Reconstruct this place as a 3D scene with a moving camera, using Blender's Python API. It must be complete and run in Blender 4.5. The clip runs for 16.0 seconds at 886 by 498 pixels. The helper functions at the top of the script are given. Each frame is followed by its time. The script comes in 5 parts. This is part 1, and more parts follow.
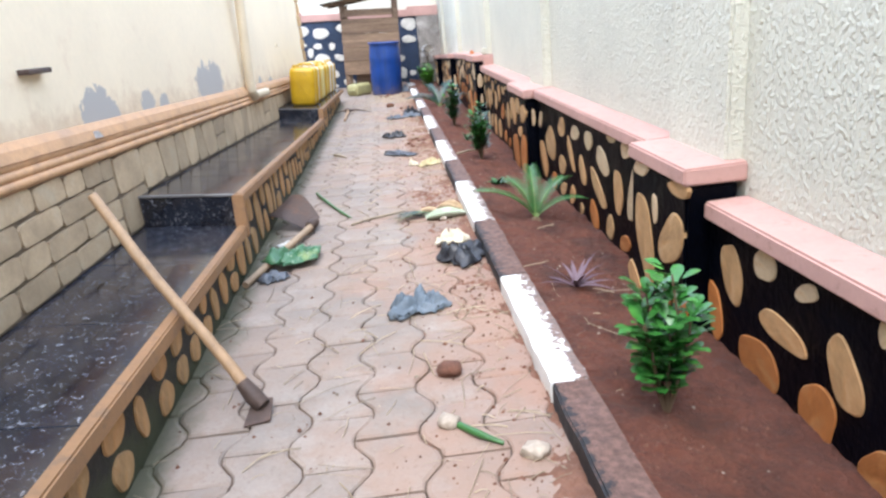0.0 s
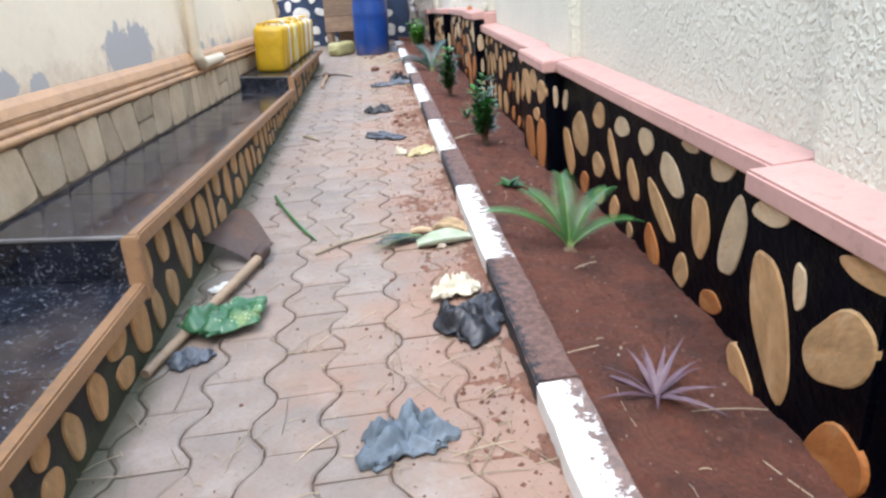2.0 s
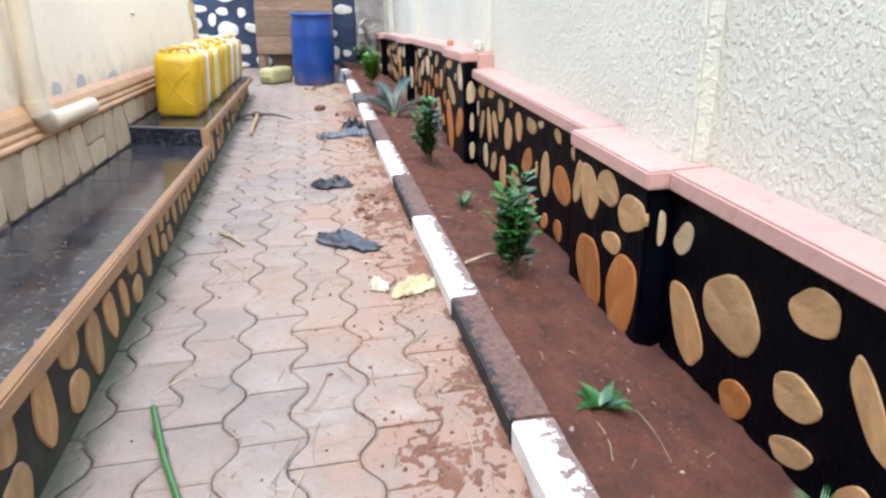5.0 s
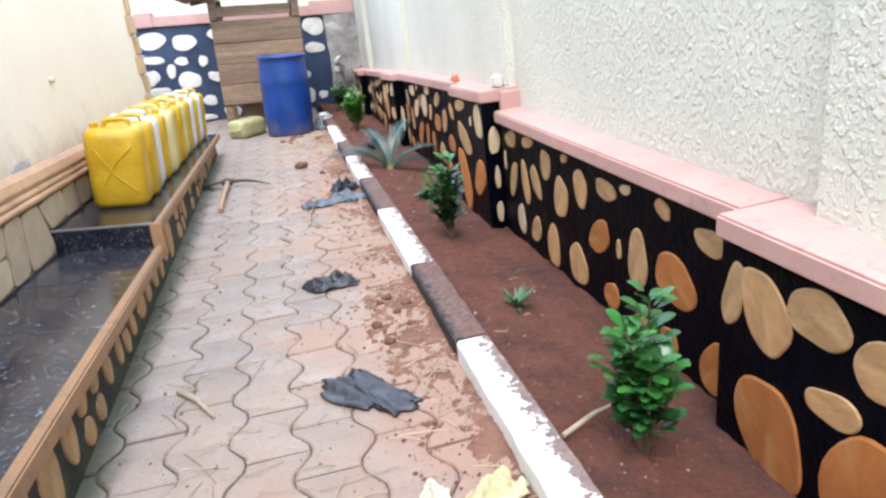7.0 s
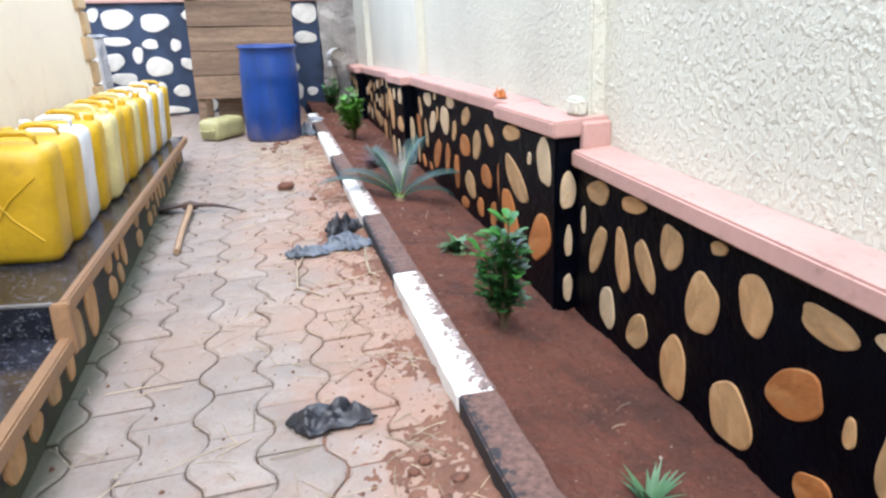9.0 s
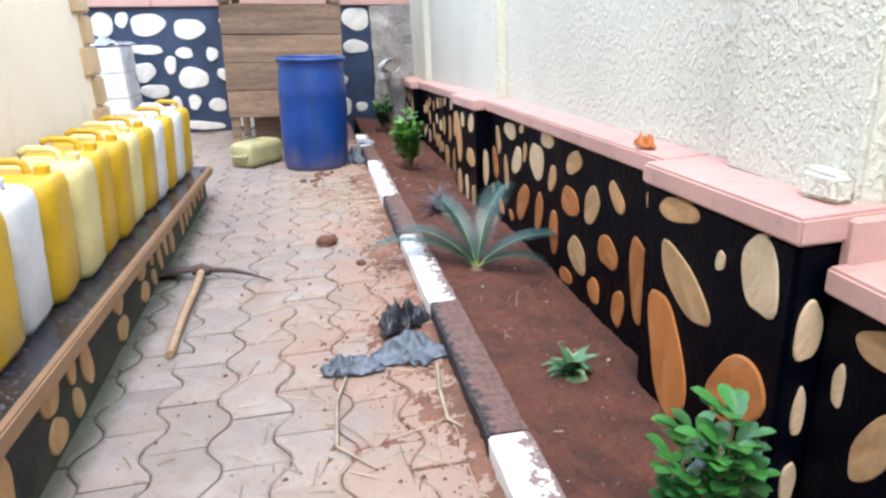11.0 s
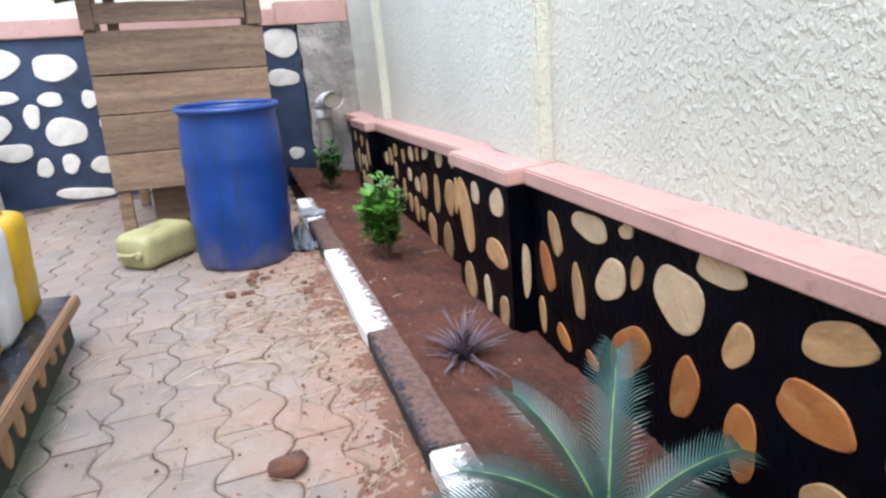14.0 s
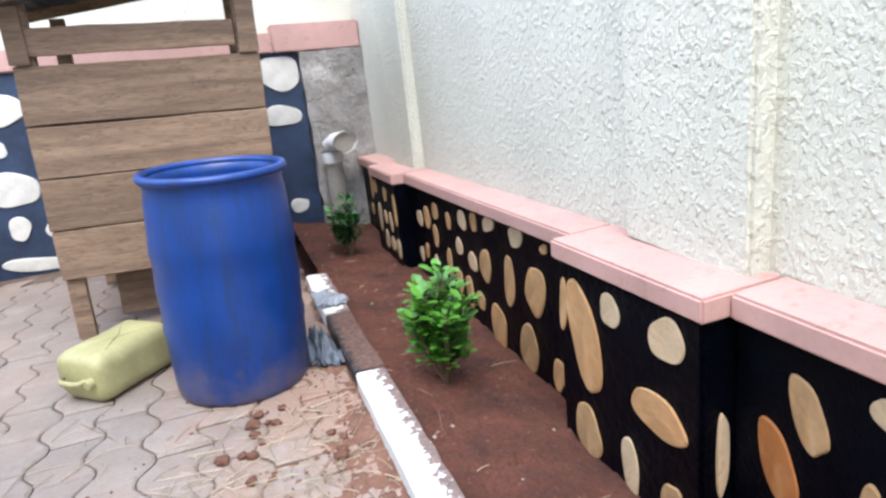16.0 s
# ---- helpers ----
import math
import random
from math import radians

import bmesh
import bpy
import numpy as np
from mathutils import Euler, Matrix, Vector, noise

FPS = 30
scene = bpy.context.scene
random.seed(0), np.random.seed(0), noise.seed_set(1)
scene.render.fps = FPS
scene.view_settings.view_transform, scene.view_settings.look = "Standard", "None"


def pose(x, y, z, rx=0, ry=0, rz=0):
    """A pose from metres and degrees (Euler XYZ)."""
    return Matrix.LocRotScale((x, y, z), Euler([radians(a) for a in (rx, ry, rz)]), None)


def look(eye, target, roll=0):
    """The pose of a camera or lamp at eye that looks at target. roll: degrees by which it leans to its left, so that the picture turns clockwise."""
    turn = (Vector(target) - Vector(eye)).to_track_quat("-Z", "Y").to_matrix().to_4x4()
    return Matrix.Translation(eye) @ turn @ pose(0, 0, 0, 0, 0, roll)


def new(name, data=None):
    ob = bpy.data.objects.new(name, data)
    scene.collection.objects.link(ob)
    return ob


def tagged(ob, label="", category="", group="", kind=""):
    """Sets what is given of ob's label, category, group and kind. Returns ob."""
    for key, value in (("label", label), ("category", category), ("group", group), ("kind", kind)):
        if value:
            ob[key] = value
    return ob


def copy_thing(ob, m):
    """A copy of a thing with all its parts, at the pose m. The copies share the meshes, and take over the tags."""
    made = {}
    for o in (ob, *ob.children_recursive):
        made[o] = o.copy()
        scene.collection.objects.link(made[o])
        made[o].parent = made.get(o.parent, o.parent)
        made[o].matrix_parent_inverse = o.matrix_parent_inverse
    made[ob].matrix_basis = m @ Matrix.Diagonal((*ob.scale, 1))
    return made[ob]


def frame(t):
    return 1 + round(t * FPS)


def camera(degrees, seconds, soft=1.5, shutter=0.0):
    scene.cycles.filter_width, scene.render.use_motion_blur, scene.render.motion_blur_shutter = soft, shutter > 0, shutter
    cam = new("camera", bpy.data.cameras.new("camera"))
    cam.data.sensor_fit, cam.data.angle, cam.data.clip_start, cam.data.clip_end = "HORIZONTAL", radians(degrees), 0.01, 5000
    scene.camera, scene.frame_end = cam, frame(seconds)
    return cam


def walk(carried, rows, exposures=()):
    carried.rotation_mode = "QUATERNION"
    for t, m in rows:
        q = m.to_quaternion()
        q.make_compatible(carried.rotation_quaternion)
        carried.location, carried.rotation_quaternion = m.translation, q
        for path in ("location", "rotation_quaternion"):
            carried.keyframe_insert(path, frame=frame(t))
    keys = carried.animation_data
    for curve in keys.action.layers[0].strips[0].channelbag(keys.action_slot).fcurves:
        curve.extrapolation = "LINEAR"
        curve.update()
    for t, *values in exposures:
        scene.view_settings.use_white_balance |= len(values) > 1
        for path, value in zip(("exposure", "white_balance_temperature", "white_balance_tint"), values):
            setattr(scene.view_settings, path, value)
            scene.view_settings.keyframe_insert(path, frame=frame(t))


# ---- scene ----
cam = camera(67.5, 16.0, soft=2.5)
METRES, EYE, TILT, LEAN, TURN = 10.455, 1.2, 0.0, 0.0, -3.3
ROWS = [
    (0.0, 0.0, 0.0, 0.0, -1.78, -18.84, 5.23),
    (0.5, -0.0031, 0.028, -0.0033, -1.74, -21.2, 1.27),
    (1.0, -0.0079, 0.0572, 0.0005, -5.7, -22.26, 3.06),
    (1.5, -0.0039, 0.0906, -0.0032, -5.45, -21.39, 4.86),
    (2.0, 0.0002, 0.1176, -0.0009, -2.58, -22.63, 4.97),
    (2.5, -0.0007, 0.1454, -0.0025, -4.62, -24.16, 1.54),
    (3.0, -0.0055, 0.17, 0.0014, -5.16, -22.14, 3.01),
    (3.5, -0.0077, 0.2074, -0.0008, -8.33, -22.47, 5.26),
    (4.0, -0.012, 0.2366, 0.0002, -5.01, -22.28, 3.26),
    (4.5, -0.0216, 0.2736, 0.0041, -7.1, -21.87, 0.57),
    (7.0, -0.0305, 0.4297, 0.0056, -10.74, -19.78, 6.12),
    (7.5, -0.03, 0.4547, 0.005, -6.07, -19.04, 2.77),
    (8.0, -0.0337, 0.4896, 0.007, -11.67, -20.91, 2.61),
    (10.5, -0.0386, 0.6443, 0.0025, -11.23, -18.95, 3.67),
    (11.0, -0.0379, 0.6766, 0.0054, -7.82, -19.5, 2.51),
    (11.5, -0.0427, 0.7111, 0.0092, -10.55, -19.45, 0.97),
    (12.0, -0.0478, 0.7362, 0.01, -11.17, -18.59, 2.46),
    (12.5, -0.0463, 0.7695, 0.0149, -9.26, -15.06, 4.89),
    (13.0, -0.0466, 0.7974, 0.0139, -10.26, -16.61, 3.85),
    (13.5, -0.0496, 0.8288, 0.0156, -13.88, -17.92, 2.79),
    (14.0, -0.0477, 0.8606, 0.0102, -15.02, -18.95, 5.02),
    (14.5, -0.0466, 0.8927, 0.0098, -12.02, -20.13, 3.86),
    (15.0, -0.0488, 0.9253, 0.008, -17.9, -23.22, 0.98),
    (15.5, -0.0566, 0.9513, 0.0114, -17.7, -21.23, 4.41),
    (16.0, -0.0509, 0.9861, 0.0133, -16.16, -17.23, 6.13),
]
EXPOSURES = [(0.0, 1.58), (1.2, 1.55), (2.0, 1.42), (3.0, 1.50), (4.0, 1.60), (11.5, 1.58), (12.0, 1.50), (12.5, 1.46), (13.0, 1.27), (13.5, 1.37), (14.0, 1.44), (15.0, 1.53), (16.0, 1.57)]
walk(cam, [(t, pose(0, 0, EYE, TILT, LEAN, TURN) @ pose(METRES * x, METRES * y, METRES * z, 90 + pitch, roll, yaw)) for t, x, y, z, yaw, pitch, roll in ROWS], EXPOSURES)

# ---- world and light: bright overcast sky with a broad soft sun ----
world = bpy.data.worlds.new("overcast_sky")
scene.world = world
world.use_nodes = True
wn, wl = world.node_tree.nodes, world.node_tree.links
sky = wn.new("ShaderNodeTexSky")
sky.sky_type, sky.sun_disc = "NISHITA", False
sky.sun_elevation, sky.sun_rotation = radians(62), radians(196)
sky.air_density, sky.dust_density, sky.ozone_density = 1.0, 4.0, 1.0
grey = wn.new("ShaderNodeMix")
grey.data_type = "RGBA"
grey.inputs["Factor"].default_value = 0.75
grey.inputs["B"].default_value = (7.0, 8.5, 11.5, 1)
wl.new(sky.outputs["Color"], grey.inputs["A"])
wl.new(grey.outputs["Result"], wn["Background"].inputs["Color"])
wn["Background"].inputs["Strength"].default_value = 0.15
sun_data = bpy.data.lights.new("sun", "SUN")
sun_data.energy, sun_data.angle, sun_data.color = 1.2, radians(35), (1.0, 0.985, 0.965)
sun = new("sun", sun_data)
sun.matrix_world = look((0, 0, 10), (1.4, 5.0, 0))


# ---- materials ----
def link(m, a, b):
    m.node_tree.links.new(a, b)


def node(m, kind, **values):
    n = m.node_tree.nodes.new(kind)
    for k, v in values.items():
        n.inputs[k.replace("_", " ")].default_value = v
    return n


def coords(m, scale=(1, 1, 1), kind="Object"):
    tc = m.node_tree.nodes.new("ShaderNodeTexCoord")
    mp = node(m, "ShaderNodeMapping", Scale=scale)
    link(m, tc.outputs[kind], mp.inputs["Vector"])
    return mp.outputs["Vector"]


def ramp(m, fac, stops):
    r = m.node_tree.nodes.new("ShaderNodeValToRGB")
    while len(r.color_ramp.elements) < len(stops):
        r.color_ramp.elements.new(0.5)
    for e, (p, c) in zip(r.color_ramp.elements, stops):
        e.position, e.color = p, ((*c, 1) if not isinstance(c, (int, float)) else (c, c, c, 1))
    link(m, fac, r.inputs["Fac"])
    return r.outputs["Color"]


def noisy(m, vec, scale, detail=4.0, rough=0.55, distort=0.0):
    n = node(m, "ShaderNodeTexNoise", Scale=scale, Detail=detail, Roughness=rough, Distortion=distort)
    link(m, vec, n.inputs["Vector"])
    return n.outputs["Fac"]


def mix(m, fac, a, b, blend="MIX"):
    n = m.node_tree.nodes.new("ShaderNodeMix")
    n.data_type, n.blend_type = "RGBA", blend
    for key, v in (("Factor", fac), ("A", a), ("B", b)):
        if isinstance(v, (int, float)):
            n.inputs[key].default_value = v
        elif isinstance(v, tuple):
            n.inputs[key].default_value = (*v, 1)
        else:
            link(m, v, n.inputs[key])
    return n.outputs["Result"]


def calc(m, op, a, b=0.0):
    n = m.node_tree.nodes.new("ShaderNodeMath")
    n.operation = op
    for i, v in enumerate((a, b)):
        if isinstance(v, (int, float)):
            n.inputs[i].default_value = v
        else:
            link(m, v, n.inputs[i])
    return n.outputs[0]


def bump(m, height, strength, distance=0.01):
    b = node(m, "ShaderNodeBump", Strength=strength, Distance=distance)
    link(m, height, b.inputs["Height"])
    link(m, b.outputs["Normal"], m.node_tree.nodes["Principled BSDF"].inputs["Normal"])


def material(name, color, rough=0.8, metal=0.0, scale=6.0, fine=60.0, vary=0.25, relief=0.2, tint=None, vec_scale=(1, 1, 1), island=0.0, per_object=0.0, kind="Object", distance=0.006, rough_vary=0.1):
    """A surface with large blotches, fine grain and relief round one base colour."""
    m = bpy.data.materials.new(name)
    m.use_nodes = True
    bsdf = m.node_tree.nodes["Principled BSDF"]
    v = coords(m, vec_scale, kind)
    big, small = noisy(m, v, scale, 5), noisy(m, v, fine, 6, 0.65)
    dark = tuple(c * (1 - vary) for c in color)
    light = tuple(min(1, c * (1 + vary * 0.8)) for c in color)
    col = ramp(m, big, [(0.3, dark), (0.55, color), (0.75, tint or light)])
    grain = ramp(m, small, [(0.25, 1 - vary), (0.7, 1 + 0.0)])
    col = mix(m, 0.8, col, grain, "MULTIPLY")
    if per_object or island:
        info = m.node_tree.nodes.new("ShaderNodeObjectInfo" if per_object else "ShaderNodeNewGeometry")
        rnd = info.outputs["Random" if per_object else "Random Per Island"]
        col = mix(m, 1.0, col, ramp(m, rnd, [(0.0, 1 - (per_object or island)), (1.0, 1.0)]), "MULTIPLY")
    link(m, col, bsdf.inputs["Base Color"])
    link(m, ramp(m, big, [(0.3, max(0.02, rough - rough_vary)), (0.7, min(1, rough + rough_vary))]), bsdf.inputs["Roughness"])
    bsdf.inputs["Metallic"].default_value = metal
    if relief:
        bump(m, small, relief, distance)
    m["col"] = 1
    return m


def recolour(m, fac, other):
    """Lay another colour over the material's base colour where fac is high."""
    bsdf = m.node_tree.nodes["Principled BSDF"]
    old = bsdf.inputs["Base Color"].links[0].from_socket
    link(m, mix(m, fac, old, other), bsdf.inputs["Base Color"])


def axis(m, which, kind="Object"):
    tc = m.node_tree.nodes.new("ShaderNodeTexCoord")
    sp = m.node_tree.nodes.new("ShaderNodeSeparateXYZ")
    link(m, tc.outputs[kind], sp.inputs["Vector"])
    return sp.outputs[which]


def world_pos(m):
    return m.node_tree.nodes.new("ShaderNodeNewGeometry").outputs["Position"]


PLASTER = material("rough_cast_plaster", (0.63, 0.625, 0.525), 0.92, scale=1.3, fine=22, vary=0.10, relief=0.0)
v = coords(PLASTER, (1, 1, 0.8))
spatter = ramp(PLASTER, noisy(PLASTER, v, 50, 3, 0.55), [(0.46, 0.0), (0.70, 1.0)])
pits = noisy(PLASTER, v, 105, 4, 0.65)
swell = noisy(PLASTER, v, 6, 3, 0.5)
lumps = calc(PLASTER, "ADD", calc(PLASTER, "ADD", spatter, calc(PLASTER, "MULTIPLY", pits, 0.9)), calc(PLASTER, "MULTIPLY", swell, 0.7))
bump(PLASTER, lumps, 0.6, 0.013)
grime = noisy(PLASTER, world_pos(PLASTER), 2.6, 6, 0.7)
recolour(PLASTER, ramp(PLASTER, grime, [(0.54, 0.0), (0.72, 0.35)]), (0.55, 0.535, 0.43))
SMOOTH_PLASTER = material("smooth_plaster_band", (0.68, 0.70, 0.62), 0.9, scale=1.5, fine=40, vary=0.08, relief=0.15)
CREAM = material("cream_wall_paint", (0.82, 0.69, 0.49), 0.75, scale=1.0, fine=30, vary=0.08, relief=0.12)
BLACK = material("black_wall_paint", (0.0010, 0.0017, 0.0044), 0.40, scale=5, fine=26, vary=0.4, relief=0.55, distance=0.016)
# the back wall's black paint, with sky glare put into its bluer, lighter colour
SKYLIT_BLACK = material("skylit_black_wall_paint", (0.030, 0.054, 0.11), 0.5, scale=5, fine=45, vary=0.4, relief=0.5, distance=0.01)
BLACK.node_tree.nodes["Principled BSDF"].inputs["Specular IOR Level"].default_value = 0.06
STONE = material("ochre_sandstone", (0.56, 0.345, 0.16), 0.75, scale=14, fine=60, vary=0.35, relief=0.5, tint=(0.64, 0.45, 0.25), per_object=0.25, vec_scale=(1, 1, 0.45))
RUST_STONE = material("rust_orange_sandstone", (0.50, 0.175, 0.040), 0.72, scale=12, fine=60, vary=0.3, relief=0.5, tint=(0.52, 0.29, 0.12), per_object=0.3, vec_scale=(1, 1, 0.5))
PALE_STONE = material("pale_sandstone", (0.64, 0.49, 0.31), 0.75, scale=10, fine=60, vary=0.25, relief=0.5, tint=(0.64, 0.52, 0.35), per_object=0.2)
# sandstone of the back wall, its base colour raised for the open sky there
WHITE_STONE = material("whitish_sandstone", (0.80, 0.77, 0.70), 0.7, scale=10, fine=60, vary=0.16, relief=0.5, tint=(0.85, 0.82, 0.77), per_object=0.12)
for m_ in (STONE, PALE_STONE, RUST_STONE):
    stain = noisy(m_, coords(m_, (1, 1, 1), "Object"), 22, 5, 0.7)
    recolour(m_, ramp(m_, stain, [(0.54, 0.0), (0.68, 0.45)]), (0.40, 0.19, 0.06))
    info = m_.node_tree.nodes.new("ShaderNodeObjectInfo")
    streak = noisy(m_, coords(m_, (1, 1, 0.4)), 9, 6, 0.65, 1.0)
    rusty = calc(m_, "MULTIPLY", ramp(m_, info.outputs["Random"], [(0.45, 0.1), (0.95, 1.0)]), ramp(m_, streak, [(0.38, 0.25), (0.6, 0.95)]))
    recolour(m_, calc(m_, "MULTIPLY", rusty, {STONE: 0.42, PALE_STONE: 0.16, RUST_STONE: 0.7}[m_]), (0.46, 0.165, 0.04))
    speck = noisy(m_, world_pos(m_), 95, 3, 0.7)
    recolour(m_, ramp(m_, speck, [(0.66, 0.0), (0.74, 0.45)]), (0.14, 0.09, 0.05))
PINK = material("dusty_pink_coping_paint", (0.50, 0.30, 0.26), 0.75, scale=4, fine=50, vary=0.12, relief=0.2, distance=0.004)
dust = noisy(PINK, world_pos(PINK), 18, 6, 0.7)
recolour(PINK, ramp(PINK, dust, [(0.57, 0.0), (0.70, 0.5)]), (0.24, 0.13, 0.10))
SOIL = material("red_brown_soil", (0.135, 0.042, 0.023), 0.97, scale=5, fine=55, vary=0.55, relief=1.0, tint=(0.15, 0.056, 0.033), distance=0.02)
fleck = noisy(SOIL, world_pos(SOIL), 60, 3, 0.75)
recolour(SOIL, ramp(SOIL, fleck, [(0.66, 0.0), (0.73, 0.6)]), (0.24, 0.15, 0.115))
CLOD = material("red_soil_clod", (0.16, 0.07, 0.045), 0.97, scale=14, fine=90, vary=0.4, relief=0.8)
WHITE_KERB = material("flaking_white_kerb_paint", (0.74, 0.74, 0.72), 0.75, scale=6, fine=60, vary=0.10, relief=0.3)
DARK_KERB = material("worn_black_kerb_paint", (0.018, 0.018, 0.022), 0.7, scale=7, fine=50, vary=0.5, relief=0.4)
for m_, lo, hi in ((WHITE_KERB, 0.575, 0.645), (DARK_KERB, 0.42, 0.52)):
    geo = m_.node_tree.nodes.new("ShaderNodeNewGeometry")
    sp = m_.node_tree.nodes.new("ShaderNodeSeparateXYZ")
    link(m_, geo.outputs["Position"], sp.inputs["Vector"])
    inward = calc(m_, "MULTIPLY", calc(m_, "SUBTRACT", sp.outputs["X"], 0.462), 3.2 if m_ is WHITE_KERB else 4.0)
    facing = m_.node_tree.nodes.new("ShaderNodeSeparateXYZ")
    link(m_, geo.outputs["Normal"], facing.inputs["Vector"])
    settled = calc(m_, "MULTIPLY", facing.outputs["Z"], 0.0 if m_ is WHITE_KERB else 0.10)
    flake = calc(m_, "ADD", calc(m_, "ADD", noisy(m_, geo.outputs["Position"], 26, 6, 0.7), inward), settled)
    soiled = ramp(m_, noisy(m_, geo.outputs["Position"], 40, 5, 0.7), [(0.38, (0.07, 0.036, 0.027)), (0.62, (0.16, 0.085, 0.064))])
    recolour(m_, ramp(m_, flake, [(lo, 0.0), (hi, 0.92)]), soiled)
PAVER = material("grey_tan_concrete_paver", (0.285, 0.243, 0.212), 0.8, scale=4, fine=70, vary=0.22, relief=0.35, tint=(0.335, 0.287, 0.252), per_object=0.2, kind="Object", distance=0.004)
pos = world_pos(PAVER)
sp = PAVER.node_tree.nodes.new("ShaderNodeSeparateXYZ")
link(PAVER, pos, sp.inputs["Vector"])
spill = calc(PAVER, "ADD", noisy(PAVER, pos, 2.2, 6, 0.65), calc(PAVER, "MULTIPLY", calc(PAVER, "SUBTRACT", sp.outputs["X"], 0.12), 0.38))
recolour(PAVER, ramp(PAVER, spill, [(0.36, 0.0), (0.62, 0.85)]), (0.25, 0.13, 0.088))
grit = noisy(PAVER, pos, 11, 6, 0.72)
recolour(PAVER, ramp(PAVER, grit, [(0.49, 0.0), (0.70, 0.62)]), (0.20, 0.135, 0.098))
film = noisy(PAVER, pos, 1.1, 5, 0.6)
recolour(PAVER, ramp(PAVER, film, [(0.38, 0.0), (0.60, 0.5)]), (0.295, 0.203, 0.15))
rub = noisy(PAVER, pos, 38, 4, 0.75)
recolour(PAVER, ramp(PAVER, rub, [(0.56, 0.0), (0.68, 0.5)]), (0.16, 0.10, 0.072))
pale = noisy(PAVER, pos, 3.1, 5, 0.7)
recolour(PAVER, ramp(PAVER, pale, [(0.56, 0.0), (0.75, 0.4)]), (0.39, 0.345, 0.31))
BED = material("dirt_filled_joints", (0.145, 0.098, 0.070), 0.95, scale=6, fine=60, vary=0.5, relief=0.4)
for m_ in (PAVER, BED):
    foot = world_pos(m_)
    sp = m_.node_tree.nodes.new("ShaderNodeSeparateXYZ")
    link(m_, foot, sp.inputs["Vector"])
    damp = calc(m_, "ADD", calc(m_, "MULTIPLY", noisy(m_, foot, 5, 6, 0.7), 0.55), calc(m_, "MULTIPLY", calc(m_, "ADD", calc(m_, "ADD", sp.outputs["X"], 0.70), calc(m_, "MAXIMUM", calc(m_, "SUBTRACT", sp.outputs["Y"], 11.9), 0.0)), -2.2))
    recolour(m_, ramp(m_, damp, [(0.36, 0.0), (0.62, 0.8)]), (0.075, 0.080, 0.040))
TILE = material("polished_black_granite_tile", (0.016, 0.019, 0.029), 0.13, scale=5, fine=55, vary=0.5, relief=0.02, rough_vary=0.09)
pv = world_pos(TILE)
fleck = noisy(TILE, pv, 38, 3, 0.8, 1.5)
recolour(TILE, ramp(TILE, fleck, [(0.58, 0.0), (0.68, 0.75)]), (0.30, 0.31, 0.34))
film = noisy(TILE, pv, 3.5, 6, 0.7)
recolour(TILE, ramp(TILE, film, [(0.47, 0.0), (0.74, 0.45)]), (0.12, 0.09, 0.072))
BENCH_FACE = material("stained_black_bench_face", (0.020, 0.019, 0.017), 0.7, scale=6, fine=50, vary=0.5, relief=0.5, distance=0.01)
geo = world_pos(BENCH_FACE)
sp = BENCH_FACE.node_tree.nodes.new("ShaderNodeSeparateXYZ")
link(BENCH_FACE, geo, sp.inputs["Vector"])
moss = calc(BENCH_FACE, "SUBTRACT", calc(BENCH_FACE, "ADD", noisy(BENCH_FACE, geo, 6, 6, 0.7), 0.18), calc(BENCH_FACE, "MULTIPLY", sp.outputs["Z"], 1.6))
recolour(BENCH_FACE, ramp(BENCH_FACE, moss, [(0.45, 0.0), (0.62, 0.75)]), (0.045, 0.052, 0.022))
TRIM = material("ochre_trim_paint", (0.28, 0.15, 0.068), 0.6, scale=5, fine=60, vary=0.2, relief=0.2)
wear = noisy(TRIM, world_pos(TRIM), 16, 6, 0.7)
recolour(TRIM, ramp(TRIM, wear, [(0.52, 0.0), (0.68, 0.65)]), (0.13, 0.085, 0.055))
REED = material("terracotta_moulding_paint", (0.56, 0.32, 0.16), 0.6, scale=4, fine=60, vary=0.2, relief=0.2)
soot = noisy(REED, world_pos(REED), 7, 6, 0.72)
recolour(REED, ramp(REED, soot, [(0.50, 0.0), (0.70, 0.55)]), (0.27, 0.16, 0.09))
PLINTH = material("tan_stone_cladding", (0.58, 0.43, 0.265), 0.75, scale=6, fine=60, vary=0.25, relief=0.5, tint=(0.58, 0.48, 0.33), per_object=0.3)
NOSING = material("dull_grey_nosing", (0.30, 0.29, 0.28), 0.45, 0.6, scale=9, fine=60, vary=0.3, relief=0.1)
MORTAR = material("brown_mortar", (0.20, 0.15, 0.10), 0.9, scale=8, fine=60, vary=0.3, relief=0.4)
CONCRETE = material("bare_rough_concrete", (0.43, 0.40, 0.37), 0.95, scale=4, fine=25, vary=0.4, relief=1.0, distance=0.03)
BRICK = material("ochre_quoin_paint", (0.58, 0.40, 0.21), 0.7, scale=5, fine=50, vary=0.15, relief=0.3)
PATCH = [(3.27, 0.955, 0.15), (3.40, 0.90, 0.10), (3.95, 0.93, 0.09), (4.22, 0.90, 0.07), (5.25, 0.93, 0.20), (5.55, 0.93, 0.20), (7.05, 0.80, 0.06), (7.45, 0.79, 0.07), (8.12, 0.70, 0.13), (8.42, 0.69, 0.05)]
geo = world_pos(CREAM)
sp = CREAM.node_tree.nodes.new("ShaderNodeSeparateXYZ")
link(CREAM, geo, sp.inputs["Vector"])
